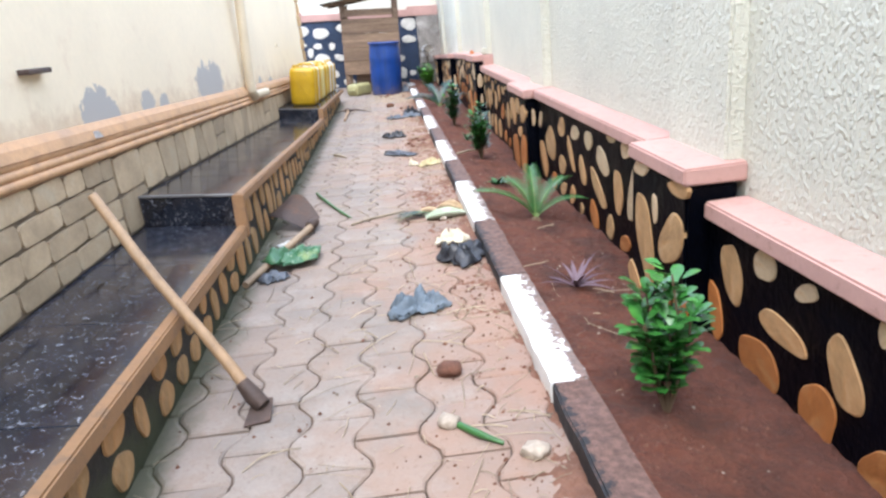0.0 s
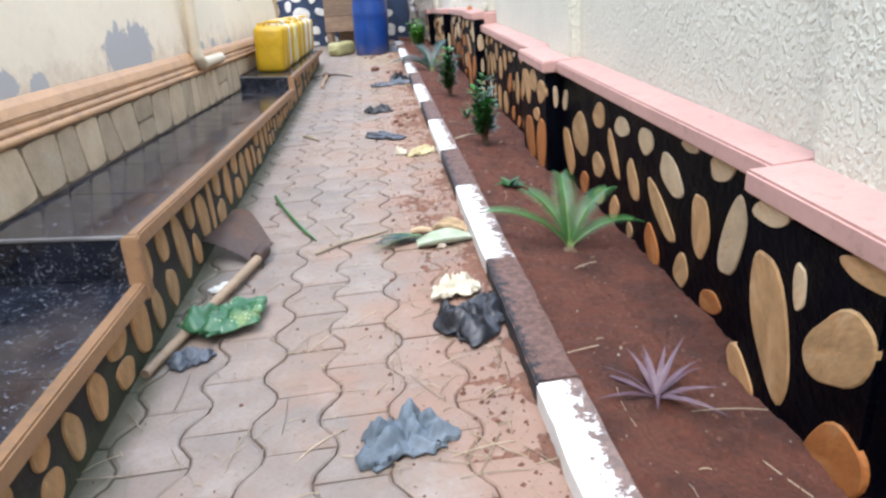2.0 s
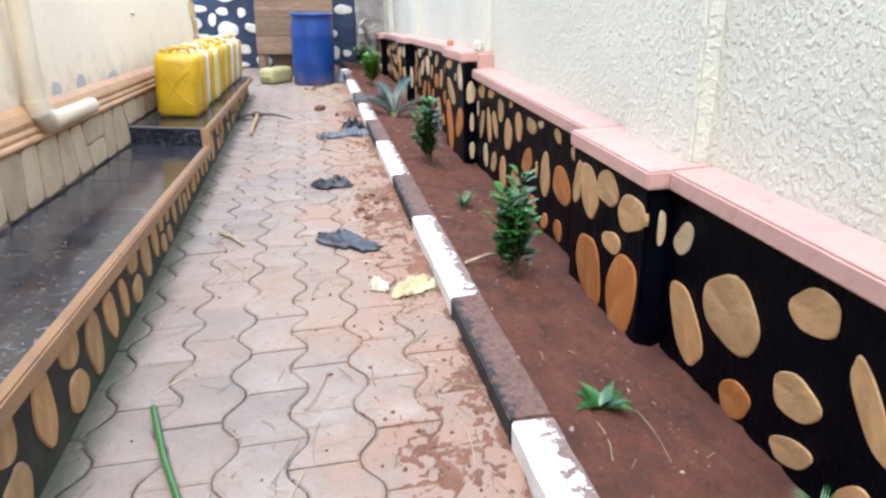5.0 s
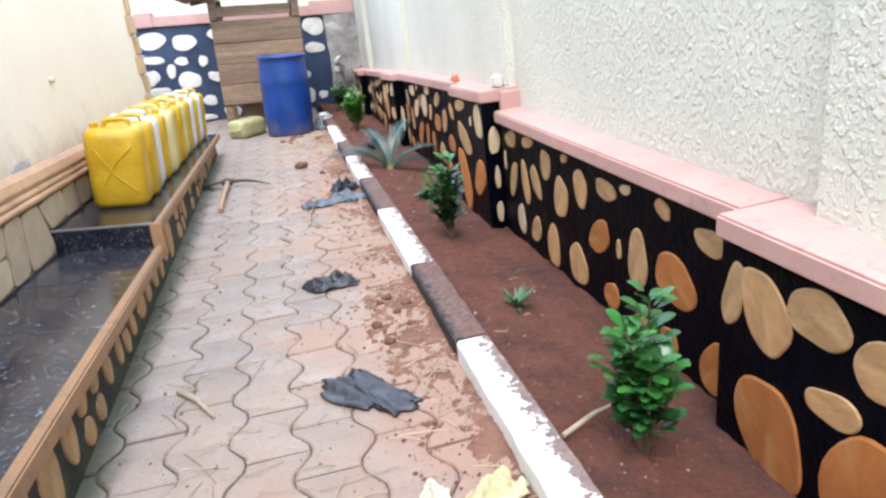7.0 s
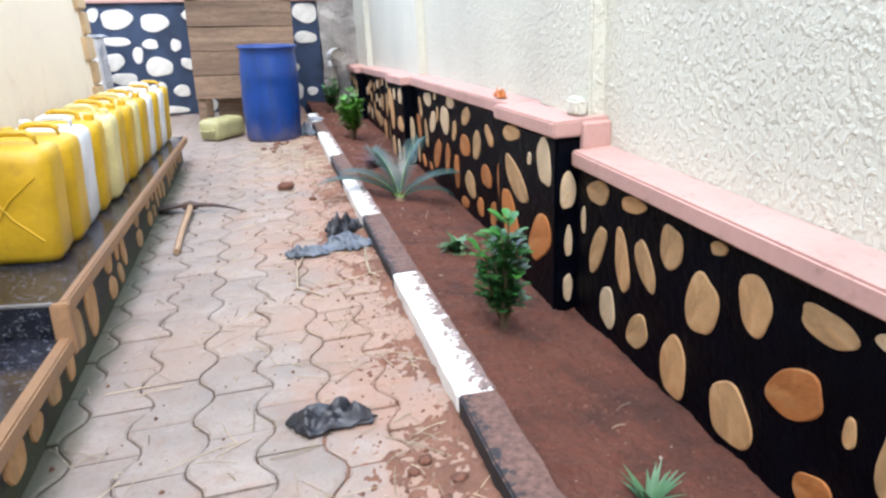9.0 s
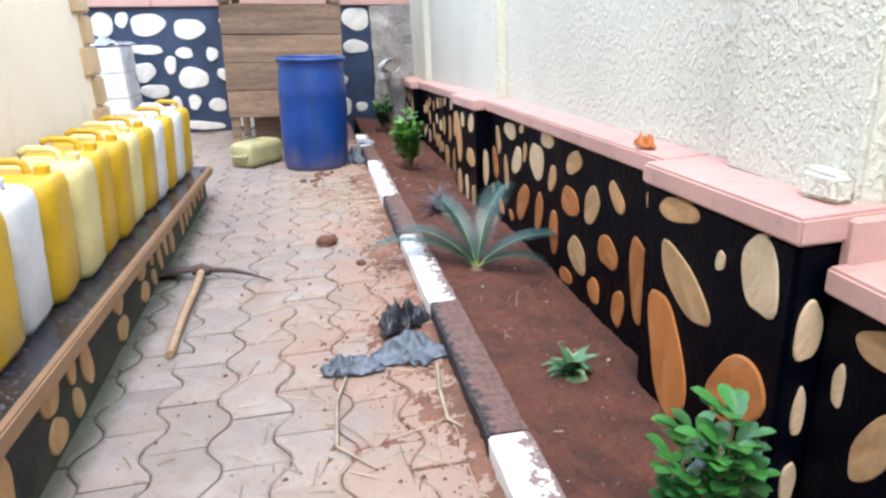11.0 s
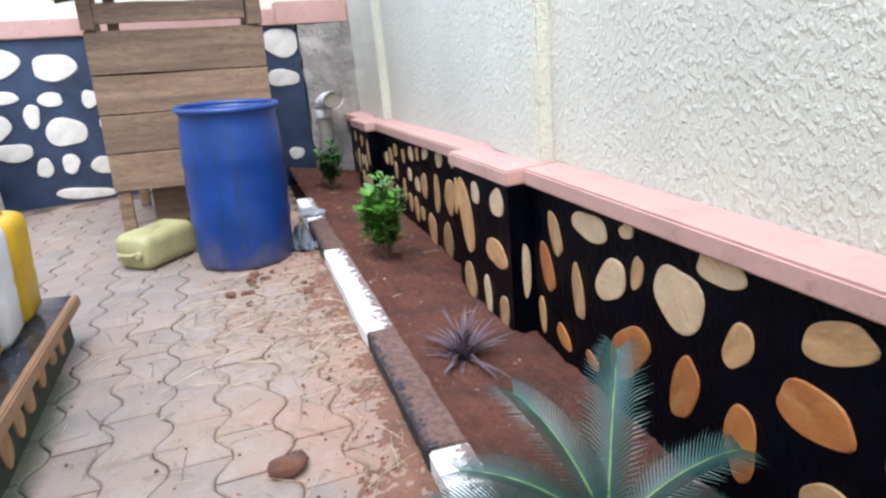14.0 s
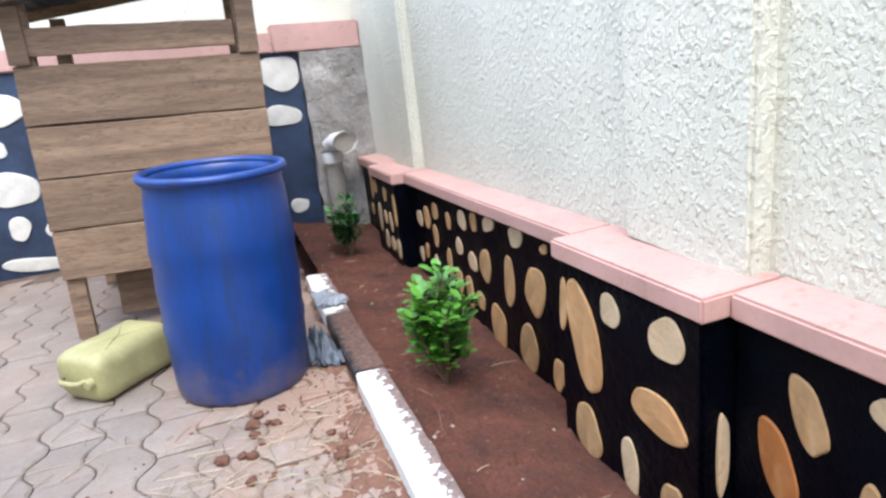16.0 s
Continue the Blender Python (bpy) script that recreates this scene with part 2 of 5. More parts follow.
ragged = calc(CREAM, "MULTIPLY", calc(CREAM, "SUBTRACT", noisy(CREAM, geo, 14, 6, 0.7, 0.4), 0.5), 1.5)
peel = None
for py, pz, pr in PATCH:
    dy = calc(CREAM, "DIVIDE", calc(CREAM, "SUBTRACT", sp.outputs["Y"], py), pr * 1.25)
    dz = calc(CREAM, "DIVIDE", calc(CREAM, "SUBTRACT", sp.outputs["Z"], pz), pr * 0.75)
    d = calc(CREAM, "SQRT", calc(CREAM, "ADD", calc(CREAM, "MULTIPLY", dy, dy), calc(CREAM, "MULTIPLY", dz, dz)))
    peel = d if peel is None else calc(CREAM, "MINIMUM", peel, d)
edge = calc(CREAM, "ADD", peel, ragged)
blotch = noisy(CREAM, geo, 5, 6, 0.7)
low_band = calc(CREAM, "SUBTRACT", calc(CREAM, "ADD", blotch, 0.42), calc(CREAM, "MULTIPLY", calc(CREAM, "ADD", sp.outputs["Z"], calc(CREAM, "MULTIPLY", sp.outputs["Y"], 0.035)), 0.36))
recolour(CREAM, ramp(CREAM, low_band, [(0.52, 0.0), (0.68, 0.45)]), (0.62, 0.45, 0.30))
splash = calc(CREAM, "SUBTRACT", noisy(CREAM, geo, 9, 6, 0.7), calc(CREAM, "MULTIPLY", calc(CREAM, "SUBTRACT", calc(CREAM, "ADD", sp.outputs["Z"], calc(CREAM, "MULTIPLY", sp.outputs["Y"], 0.035)), 1.03), 1.9))
recolour(CREAM, ramp(CREAM, splash, [(0.30, 0.0), (0.58, 0.55)]), (0.52, 0.37, 0.23))
recolour(CREAM, ramp(CREAM, edge, [(0.93, 1.0), (1.0, 0.0)]), (0.40, 0.375, 0.34))


# ---- mesh helpers ----
def finish(name, bm, mat, parent=None, label="", smooth=False):
    me = bpy.data.meshes.new(name)
    bm.to_mesh(me)
    bm.free()
    me.materials.append(mat)
    if smooth:
        for p in me.polygons:
            p.use_smooth = True
    ob = new(name, me)
    if parent:
        ob.parent = parent
    if label:
        ob["label"] = label
    return ob


def part(name, bm, mat, parent, label="", smooth=False):
    return finish(name, bm, mat, parent, label, smooth)


def thing(name, label, category, group="", kind="", at=None):
    ob = new(name)
    ob.empty_display_size = 0.1
    if at is not None:
        ob.matrix_world = at
    return tagged(ob, label, category, group, kind)


def box(x0, x1, y0, y1, z0, z1, bevel=0.0, segs=1, bm=None):
    bm = bm or bmesh.new()
    r = bmesh.ops.create_cube(bm, size=1, matrix=Matrix.Translation(((x0 + x1) / 2, (y0 + y1) / 2, (z0 + z1) / 2)) @ Matrix.Diagonal((x1 - x0, y1 - y0, z1 - z0, 1)))
    if bevel:
        es = list({e for v in r["verts"] for e in v.link_edges})
        bmesh.ops.bevel(bm, geom=es, offset=bevel, segments=segs, affect="EDGES")
    return bm


def prism(points, axis_dir, depth, bevel=0.0, bm=None):
    """A solid from a closed outline of 3D points, pushed along axis_dir."""
    bm = bm or bmesh.new()
    a = [bm.verts.new(p) for p in points]
    b = [bm.verts.new(Vector(p) + Vector(axis_dir) * depth) for p in points]
    n = len(a)
    fs = [bm.faces.new(a[::-1]), bm.faces.new(b)]
    for i in range(n):
        fs.append(bm.faces.new((a[i], a[(i + 1) % n], b[(i + 1) % n], b[i])))
    bmesh.ops.recalc_face_normals(bm, faces=fs)
    if bevel:
        bmesh.ops.bevel(bm, geom=list({e for f in fs for e in f.edges}), offset=bevel, segments=2, affect="EDGES")
    return bm


def hexa(c, bevel=0.0, bm=None, segs=2):
    """A solid from eight corners: the lower four in a ring, then the upper four above them."""
    bm = bm or bmesh.new()
    vs = [bm.verts.new(p) for p in c]
    fs = [bm.faces.new([vs[i] for i in q]) for q in ((3, 2, 1, 0), (4, 5, 6, 7), (0, 1, 5, 4), (1, 2, 6, 5), (2, 3, 7, 6), (3, 0, 4, 7))]
    bmesh.ops.recalc_face_normals(bm, faces=fs)
    if bevel:
        bmesh.ops.bevel(bm, geom=list({e for f in fs for e in f.edges}), offset=bevel, segments=segs, affect="EDGES")
    return bm


def tube(points, radii, sides=8, bm=None, cap=True):
    bm = bm or bmesh.new()
    pts = [Vector(p) for p in points]
    rings = []
    for i, p in enumerate(pts):
        d = (pts[min(i + 1, len(pts) - 1)] - pts[max(i - 1, 0)]).normalized()
        up = Vector((0, 0, 1)) if abs(d.z) < 0.9 else Vector((1, 0, 0))
        s = d.cross(up).normalized()
        u = s.cross(d)
        r = radii[i] if isinstance(radii, (list, tuple)) else radii
        rings.append([bm.verts.new(p + (s * math.cos(2 * math.pi * k / sides) + u * math.sin(2 * math.pi * k / sides)) * r) for k in range(sides)])
    for a, b in zip(rings, rings[1:]):
        for k in range(sides):
            bm.faces.new((a[k], a[(k + 1) % sides], b[(k + 1) % sides], b[k]))
    if cap:
        bm.faces.new([bm.verts.new(v.co) for v in rings[0][::-1]])
        bm.faces.new([bm.verts.new(v.co) for v in rings[-1]])
    bmesh.ops.recalc_face_normals(bm, faces=bm.faces)
    return bm


def lathe(profile, sides=32, bm=None):
    bm = bm or bmesh.new()
    rings = [[bm.verts.new((r * math.cos(2 * math.pi * k / sides), r * math.sin(2 * math.pi * k / sides), z)) for k in range(sides)] for r, z in profile]
    for a, b in zip(rings, rings[1:]):
        for k in range(sides):
            bm.faces.new((a[k], a[(k + 1) % sides], b[(k + 1) % sides], b[k]))
    return bm


def shift_noise(bm, amount, freq, seed=0.0):
    for v in bm.verts:
        v.co += noise.noise_vector(v.co * freq + Vector((seed, seed * 1.7, seed * 0.3))) * amount


# ---- the ground ----
def lerp(a, b, t):
    return a + (b - a) * t


ground = tagged(finish("ground", box(-60, 60, -60, 80, -0.6, -0.16), SOIL), "bare red-brown earth reaching to the horizon", "ground", kind="structure")
pavement = tagged(finish("pavement", box(-6.5, 0.425, -3.5, 15.95, -0.15, -0.013), BED), "path of interlocking grey-tan pavers with soil on it", "pavement", kind="structure")


def soil_height(x, y):
    base = lerp(0.035, -0.085, min(1, max(0, (x - 0.53) / 0.62)))
    return base + 0.016 * noise.noise(Vector((x * 5, y * 5, 3))) + 0.010 * noise.noise(Vector((x * 19, y * 19, 7)))


def build_soil_bed():
    bm = bmesh.new()
    nx, ny = 64, 1500
    grid = [[bm.verts.new((lerp(0.51, 1.3, i / nx), lerp(-3.5, 15.9, j / ny), 0)) for i in range(nx + 1)] for j in range(ny + 1)]
    for row in grid:
        for v in row:
            lump = max(0.0, noise.noise(v.co * 23 + Vector((5, 1, 9)))) + 0.7 * max(0.0, noise.noise(v.co * 55))
            v.co.z = soil_height(v.co.x, v.co.y) + 0.014 * lump
    for j in range(ny):
        for i in range(nx):
            bm.faces.new((grid[j][i], grid[j][i + 1], grid[j + 1][i + 1], grid[j + 1][i]))
    return tagged(finish("flower_bed", bm, SOIL, smooth=True), "bare dug red-brown soil of the planting bed", "soil", kind="structure")


build_soil_bed()

# kerb with alternating white and black painted lengths
KERB_ENDS = [(-3.5, -0.1, 0), (-0.1, 0.9, 0), (0.9, 1.85, 0), (1.85, 2.82, 1), (2.82, 3.74, 0), (3.74, 4.8, 1), (4.8, 5.66, 0), (5.66, 6.71, 1), (6.71, 7.6, 0), (7.6, 8.7, 1), (8.7, 9.7, 0), (9.7, 10.68, 1), (10.68, 11.6, 0), (11.6, 12.82, 1), (12.82, 13.55, 0), (13.55, 14.25, 1)]
kerb = thing("kerb", "concrete kerb painted in worn white and black lengths", "kerb", kind="structure")
for y0, y1, white in KERB_ENDS:
    bm = box(0.412, 0.540, y0 + 0.002, y1 - 0.002, -0.12, 0.080, 0.007, 2)
    bmesh.ops.subdivide_edges(bm, edges=[e for e in bm.edges if abs(e.verts[0].co.y - e.verts[1].co.y) > 0.4], cuts=14)
    shift_noise(bm, 0.007, 11, y0)
    part("kerb_stone", bm, WHITE_KERB if white else DARK_KERB, kerb, "flaking white painted kerb stone" if white else "black painted kerb stone under red dust")

# ---- the boundary wall with its black dado, stones and pink coping ----
WALL_TOP = 2.7
wall_east = tagged(finish("wall_east", box(1.315, 1.5, -3.5, 16.1, -0.3, WALL_TOP), PLASTER), "pale green-grey rough-cast boundary wall", "wall", kind="structure")
PIERS = [(-0.62, 0.04), (2.38, 2.96), (5.36, 6.08), (8.36, 9.10), (11.54, 12.28), (14.45, 15.1)]


def cope(y):
    """Underside of the coping: it steps up at two of the piers."""
    if y < 2.379:
        return 0.40
    if y < 8.359:
        return lerp(0.53, 0.595, (y - 2.38) / 5.97)
    if y < 11.5:
        return lerp(0.715, 0.63, (y - 8.36) / 3.2)
    return lerp(0.63, 0.44, (y - 11.5) / 4.4)


def face_x(pier):
    """The upright face of the dado; it stands forward at the piers."""
    return 1.085 if pier else 1.182


def dado_piece(y0, y1, pier):
    c0, c1 = cope(y0 + 0.003) - 0.003, cope(y1 - 0.003) - 0.003
    f = face_x(pier)
    return hexa([(f, y0, -0.2), (1.29, y0, -0.2), (1.29, y1, -0.2), (f, y1, -0.2), (f, y0, c0), (1.29, y0, c0), (1.29, y1, c1), (f, y1, c1)], 0.012)


def coping_piece(y0, y1, out, c0, c1):
    return hexa([(out, y0, c0), (1.32, y0, c0), (1.32, y1, c1), (out, y1, c1), (out, y0, c0 + 0.068), (1.32, y0, c0 + 0.075), (1.32, y1, c1 + 0.075), (out, y1, c1 + 0.068)], 0.008)


spans, prev = [], -3.5
for a, b in PIERS:
    spans += [(prev, a, False), (a, b, True)]
    prev = b
spans.append((prev, 15.86, False))
for a, b, pier in spans:
    part("pier" if pier else "dado", dado_piece(a, b, pier), BLACK, wall_east, "black painted stone-set wall base")
    part("coping", coping_piece(a - (0.02 if pier else 0), b + (0.0 if pier else -0.021), 1.065 if pier else 1.145, cope(a + 0.003), cope(b - 0.003)), PINK, wall_east, "dusty pink painted coping")
part("coping", box(1.19, 1.32, 8.318, 8.3585, 0.64, 0.775, 0.008), PINK, wall_east)
for a, b in PIERS:
    part("pilaster", box(1.248, 1.33, a + 0.03, a + 0.56, cope(a + 0.3) + 0.06, WALL_TOP - 0.01, 0.012, 2), PLASTER, wall_east, "plastered pilaster")


def pebble(half_w, half_h, depth, seed, sides=26, squareness=0.0):
    """An uneven flat oval stone in the yz plane, domed towards -x."""
    rnd = random.Random(seed)
    ph = [rnd.uniform(0, 6.28) for _ in range(3)]
    pw = squareness or rnd.uniform(1.9, 2.6)
    bm = bmesh.new()
    rings = []
    for r, d in ((1.0, 0.012), (1.0, -0.3 * depth), (0.95, -0.9 * depth), (0.6, -depth)):
        ring = []
        for k in range(sides):
            a = 2 * math.pi * k / sides
            c, s = math.cos(a), math.sin(a)
            k_r = (abs(c) ** pw + abs(s) ** pw) ** (-1 / pw) * (1 + 0.025 * math.sin(2 * a + ph[0]) + 0.055 * math.sin(3 * a + ph[1]) + 0.028 * math.sin(5 * a + ph[2]))
            ring.append(bm.verts.new((d, c * half_w * r * k_r, s * half_h * r * k_r)))
        rings.append(ring)
    for a, b in zip(rings, rings[1:]):
        for k in range(sides):
            bm.faces.new((a[k], b[k], b[(k + 1) % sides], a[(k + 1) % sides]))
    bm.faces.new(rings[-1])
    bmesh.ops.recalc_face_normals(bm, faces=bm.faces)
    return bm


PLACED = []


def wall_stone(y, z, hw, hh, tilt, pier, mat):
    c, q = math.cos(radians(tilt)), math.sin(radians(tilt))
    PLACED.append((y, z, math.hypot(hw * c, hh * q), math.hypot(hw * q, hh * c)))
    ob = part("stone", pebble(hw, hh, 0.006, int(y * 1000 + z * 77)), mat, wall_east)
    ob.matrix_basis = Matrix.Translation((face_x(pier), y, z)) @ Matrix.Rotation(radians(tilt), 4, "X")
    return ob


def on_pier(y):
    return any(a <= y <= b for a, b in PIERS)


def fill_stones(y0, y1, seed):
    """Uneven rows of stones where their single places are not known."""
    rnd = random.Random(seed)
    for _ in range(2600):
        y, hh, hw = rnd.uniform(y0, y1), rnd.choice((0.05, 0.07, 0.09, 0.11)), rnd.uniform(0.035, 0.06)
        z = rnd.uniform(0.03, cope(y) - 0.05)
        if z + hh > cope(y) - 0.01 or z - hh < -0.06:
            continue
        if any(abs(y - py) < hw + pw + 0.04 and abs(z - pz) < hh + ph + 0.035 for py, pz, pw, ph in PLACED):
            continue
        if any(abs(y - e) < hw + 0.02 for ab in PIERS for e in ab):
            continue
        wall_stone(y, z, hw, hh, rnd.uniform(-12, 12), on_pier(y), PALE_STONE if rnd.random() < 0.3 else STONE)


# stones of the dado: place along the wall, height, half width, half length, lean, tone
STONES_A = [(1.36, -0.05, 0.077, 0.098, 42, 2), (1.42, 0.35, 0.023, 0.039, -14, 1), (1.55, 0.16, 0.063, 0.116, -33, 0), (1.65, -0.03, 0.086, 0.104, 6, 2), (1.75, 0.33, 0.028, 0.058, 62, 1), (1.86, 0.15, 0.047, 0.136, -87, 0), (1.98, -0.03, 0.087, 0.133, -87, 2), (1.98, 0.34, 0.058, 0.067, 61, 1), (2.19, 0.23, 0.071, 0.112, -25, 0), (2.3, 0.03, 0.052, 0.116, -16, 2), (2.45, 0.5, 0.032, 0.094, 88, 0), (2.47, -0.03, 0.087, 0.133, 42, 2), (2.51, 0.27, 0.086, 0.15, 42, 0), (2.68, 0.36, 0.025, 0.065, -7, 1), (2.79, 0.19, 0.091, 0.229, -21, 0), (2.84, 0.51, 0.039, 0.09, 79, 1)]
STONES_B = [(2.92, -0.05, 0.053, 0.097, -54, 0), (3.2, 0.28, 0.066, 0.157, 19, 1), (3.3, 0.5, 0.047, 0.081, 74, 1), (3.32, -0.02, 0.044, 0.083, 71, 2), (3.43, 0.24, 0.067, 0.125, -6, 0), (3.54, 0.52, 0.025, 0.073, 84, 1), (3.57, -0, 0.058, 0.075, 27, 0), (3.7, 0.36, 0.066, 0.118, -65, 1), (3.79, 0.18, 0.055, 0.166, -57, 0), (3.87, -0.01, 0.065, 0.1, -42, 2), (3.97, 0.44, 0.059, 0.082, -90, 1), (4.11, 0.22, 0.058, 0.099, -33, 0), (4.14, -0.04, 0.038, 0.039, 17, 0), (4.27, 0.44, 0.049, 0.095, 82, 1), (4.36, 0, 0.054, 0.081, 47, 0), (4.38, 0.28, 0.041, 0.133, -36, 0)]
STONES_C = [(4.6, -0.01, 0.045, 0.086, 66, 0), (4.61, 0.43, 0.065, 0.096, 73, 0), (4.62, 0.16, 0.069, 0.095, 78, 0), (4.87, -0.01, 0.064, 0.084, 61, 2), (4.95, 0.26, 0.122, 0.156, 90, 0), (5.19, 0.1, 0.087, 0.15, -34, 0), (5.26, 0.4, 0.044, 0.072, 33, 1), (5.48, 0.43, 0.07, 0.114, 73, 0), (5.52, 0.07, 0.119, 0.202, 14, 2), (5.63, 0.26, 0.044, 0.088, 84, 0), (5.7, 0.47, 0.073, 0.1, -86, 0), (5.84, 0.05, 0.124, 0.173, -24, 2), (5.88, 0.41, 0.086, 0.125, -28, 0), (6.01, 0.41, 0.041, 0.102, 12, 0), (6.22, 0.03, 0.069, 0.105, 23, 2), (6.26, 0.47, 0.046, 0.083, 90, 0)]
STONES_D = [(6.46, 0.26, 0.094, 0.132, -73, 2), (6.49, -0, 0.055, 0.062, -58, 2), (6.54, 0.51, 0.031, 0.051, -68, 0), (6.71, -0.02, 0.043, 0.06, 48, 2), (6.72, 0.25, 0.073, 0.13, 0, 0), (6.81, 0.52, 0.021, 0.04, 80, 1), (6.87, 0.25, 0.018, 0.043, -4, 0), (6.94, 0.01, 0.059, 0.07, 65, 2), (6.98, 0.48, 0.042, 0.088, -85, 0), (7.05, 0.25, 0.068, 0.109, 55, 2), (7.23, 0.43, 0.066, 0.09, -11, 0), (7.28, 0.04, 0.096, 0.101, -23, 0), (7.4, 0.54, 0.021, 0.038, 76, 0), (7.46, 0.33, 0.077, 0.105, 15, 0), (7.58, 0.04, 0.075, 0.115, -3, 0), (7.64, 0.46, 0.063, 0.074, 8, 0)]
STONES_E = [(7.79, 0.34, 0.05, 0.102, -36, 0), (7.82, 0.06, 0.058, 0.089, 40, 0), (7.89, 0.54, 0.032, 0.083, 80, 0), (7.95, 0.3, 0.048, 0.128, -14, 0), (8.05, 0.06, 0.061, 0.088, -4, 1), (8.15, 0.28, 0.046, 0.121, 26, 0), (8.16, 0.52, 0.049, 0.093, 80, 0), (8.28, 0.37, 0.017, 0.057, 0, 1), (8.48, 0.59, 0.071, 0.106, -11, 1), (8.53, 0.22, 0.089, 0.149, 43, 2), (8.65, 0.57, 0.018, 0.03, 9, 1), (8.83, 0.43, 0.073, 0.163, -60, 0), (8.89, 0.65, 0.037, 0.118, 83, 0), (8.9, 0.14, 0.11, 0.213, -20, 2), (9.22, 0.54, 0.035, 0.084, -28, 0), (9.3, 0.24, 0.075, 0.171, -8, 2)]
STONES_F = [(9.47, 0.05, 0.052, 0.084, 12, 2), (9.52, 0.52, 0.04, 0.081, -57, 0), (9.59, 0.26, 0.069, 0.095, -83, 2), (9.72, 0.03, 0.061, 0.065, -66, 2), (9.77, 0.42, 0.068, 0.104, 33, 0), (9.93, 0.13, 0.081, 0.11, -75, 0), (9.99, 0.57, 0.051, 0.097, 64, 0), (10.03, 0.37, 0.069, 0.111, 88, 2), (10.07, -0.03, 0.038, 0.087, 82, 2), (10.25, 0.15, 0.059, 0.124, 0, 2), (10.28, 0.43, 0.045, 0.081, 25, 0), (10.36, 0.62, 0.047, 0.093, 89, 1), (10.49, 0.19, 0.056, 0.12, 15, 2), (10.53, 0.47, 0.099, 0.113, -75, 1), (10.74, 0.48, 0.029, 0.061, 12, 0), (10.79, 0.17, 0.078, 0.148, 43, 2)]
STONES_G = [(10.8, 0.61, 0.026, 0.043, 68, 1), (10.9, 0.4, 0.067, 0.116, 46, 1), (11.03, 0.02, 0.028, 0.05, -69, 2), (11.04, 0.56, 0.052, 0.121, 88, 1), (11.13, 0.27, 0.04, 0.113, -9, 0), (11.26, 0.02, 0.042, 0.065, -57, 2), (11.31, 0.46, 0.043, 0.094, -22, 0), (11.39, 0.29, 0.051, 0.106, -22, 2), (11.45, 0.05, 0.028, 0.089, -5, 0), (11.66, -0.01, 0.05, 0.093, 7, 0), (11.68, 0.52, 0.062, 0.079, 69, 1), (11.72, 0.27, 0.068, 0.122, -88, 0), (11.86, 0.01, 0.042, 0.107, -5, 1), (11.95, 0.51, 0.049, 0.054, 2, 1), (12.11, -0, 0.082, 0.1, -14, 0), (12.11, 0.36, 0.089, 0.193, -19, 0)]
STONES_H = [(12.24, 0.43, 0.022, 0.102, 6, 0), (12.49, 0.01, 0.045, 0.08, 15, 0), (12.56, 0.53, 0.02, 0.033, 65, 0), (12.66, 0.32, 0.087, 0.112, 25, 0), (12.76, 0.02, 0.088, 0.112, 14, 0), (12.82, 0.52, 0.047, 0.07, 69, 1), (12.92, 0.28, 0.052, 0.125, 5, 0), (13.09, -0.01, 0.084, 0.122, 4, 0), (13.12, 0.51, 0.038, 0.068, 70, 1), (13.2, 0.28, 0.067, 0.09, 19, 0)]
for row in (STONES_A, STONES_B, STONES_C, STONES_D, STONES_E, STONES_F, STONES_G, STONES_H):
    for y, z, hw, hh, tilt, tone in row:
        wall_stone(y, z, hw, hh, tilt, on_pier(y), (STONE, PALE_STONE, RUST_STONE)[tone])
fill_stones(-1.0, 1.12, 6)
fill_stones(13.2, 15.7, 7)


def return_stone(pier_y, x, z, hw, hh):
    """A stone on the end of a pier that faces back along the path."""
    ob = part("stone", pebble(hw, hh, 0.008, int(pier_y * 55 + z * 99)), PALE_STONE, wall_east)
    ob.matrix_basis = Matrix.Translation((x, pier_y, z)) @ Matrix.Rotation(math.pi / 2, 4, "Z")


for spot in ((8.36, 1.142, 0.482, 0.036, 0.082), (8.36, 1.148, 0.25, 0.018, 0.072), (8.36, 1.148, 0.03, 0.022, 0.066), (5.36, 1.145, 0.41, 0.015, 0.069), (11.54, 1.15, 0.23, 0.02, 0.125)):
    return_stone(*spot)

# ---- the back wall ----
wall_north = tagged(finish("wall_north", box(-6.5, 1.5, 16.1, 16.3, -0.3, WALL_TOP), PLASTER), "pale rough-cast wall closing the yard", "wall", kind="structure")
LEVEL = 0.033


def fall(x):
    """The horizontals of the back wall drop gently towards the corner."""
    return 1.43 - LEVEL * x


def back_piece(x0, x1, y, low, high0, high1):
    l0, l1 = (low, low) if low is not None else (fall(x0), fall(x1))
    return hexa([(x0, y, l0), (x1, y, l1), (x1, 16.1, l1), (x0, 16.1, l0), (x0, y, fall(x0) + high0), (x1, y, fall(x1) + high1), (x1, 16.1, fall(x1) + high1), (x0, 16.1, fall(x0) + high0)], 0.01)


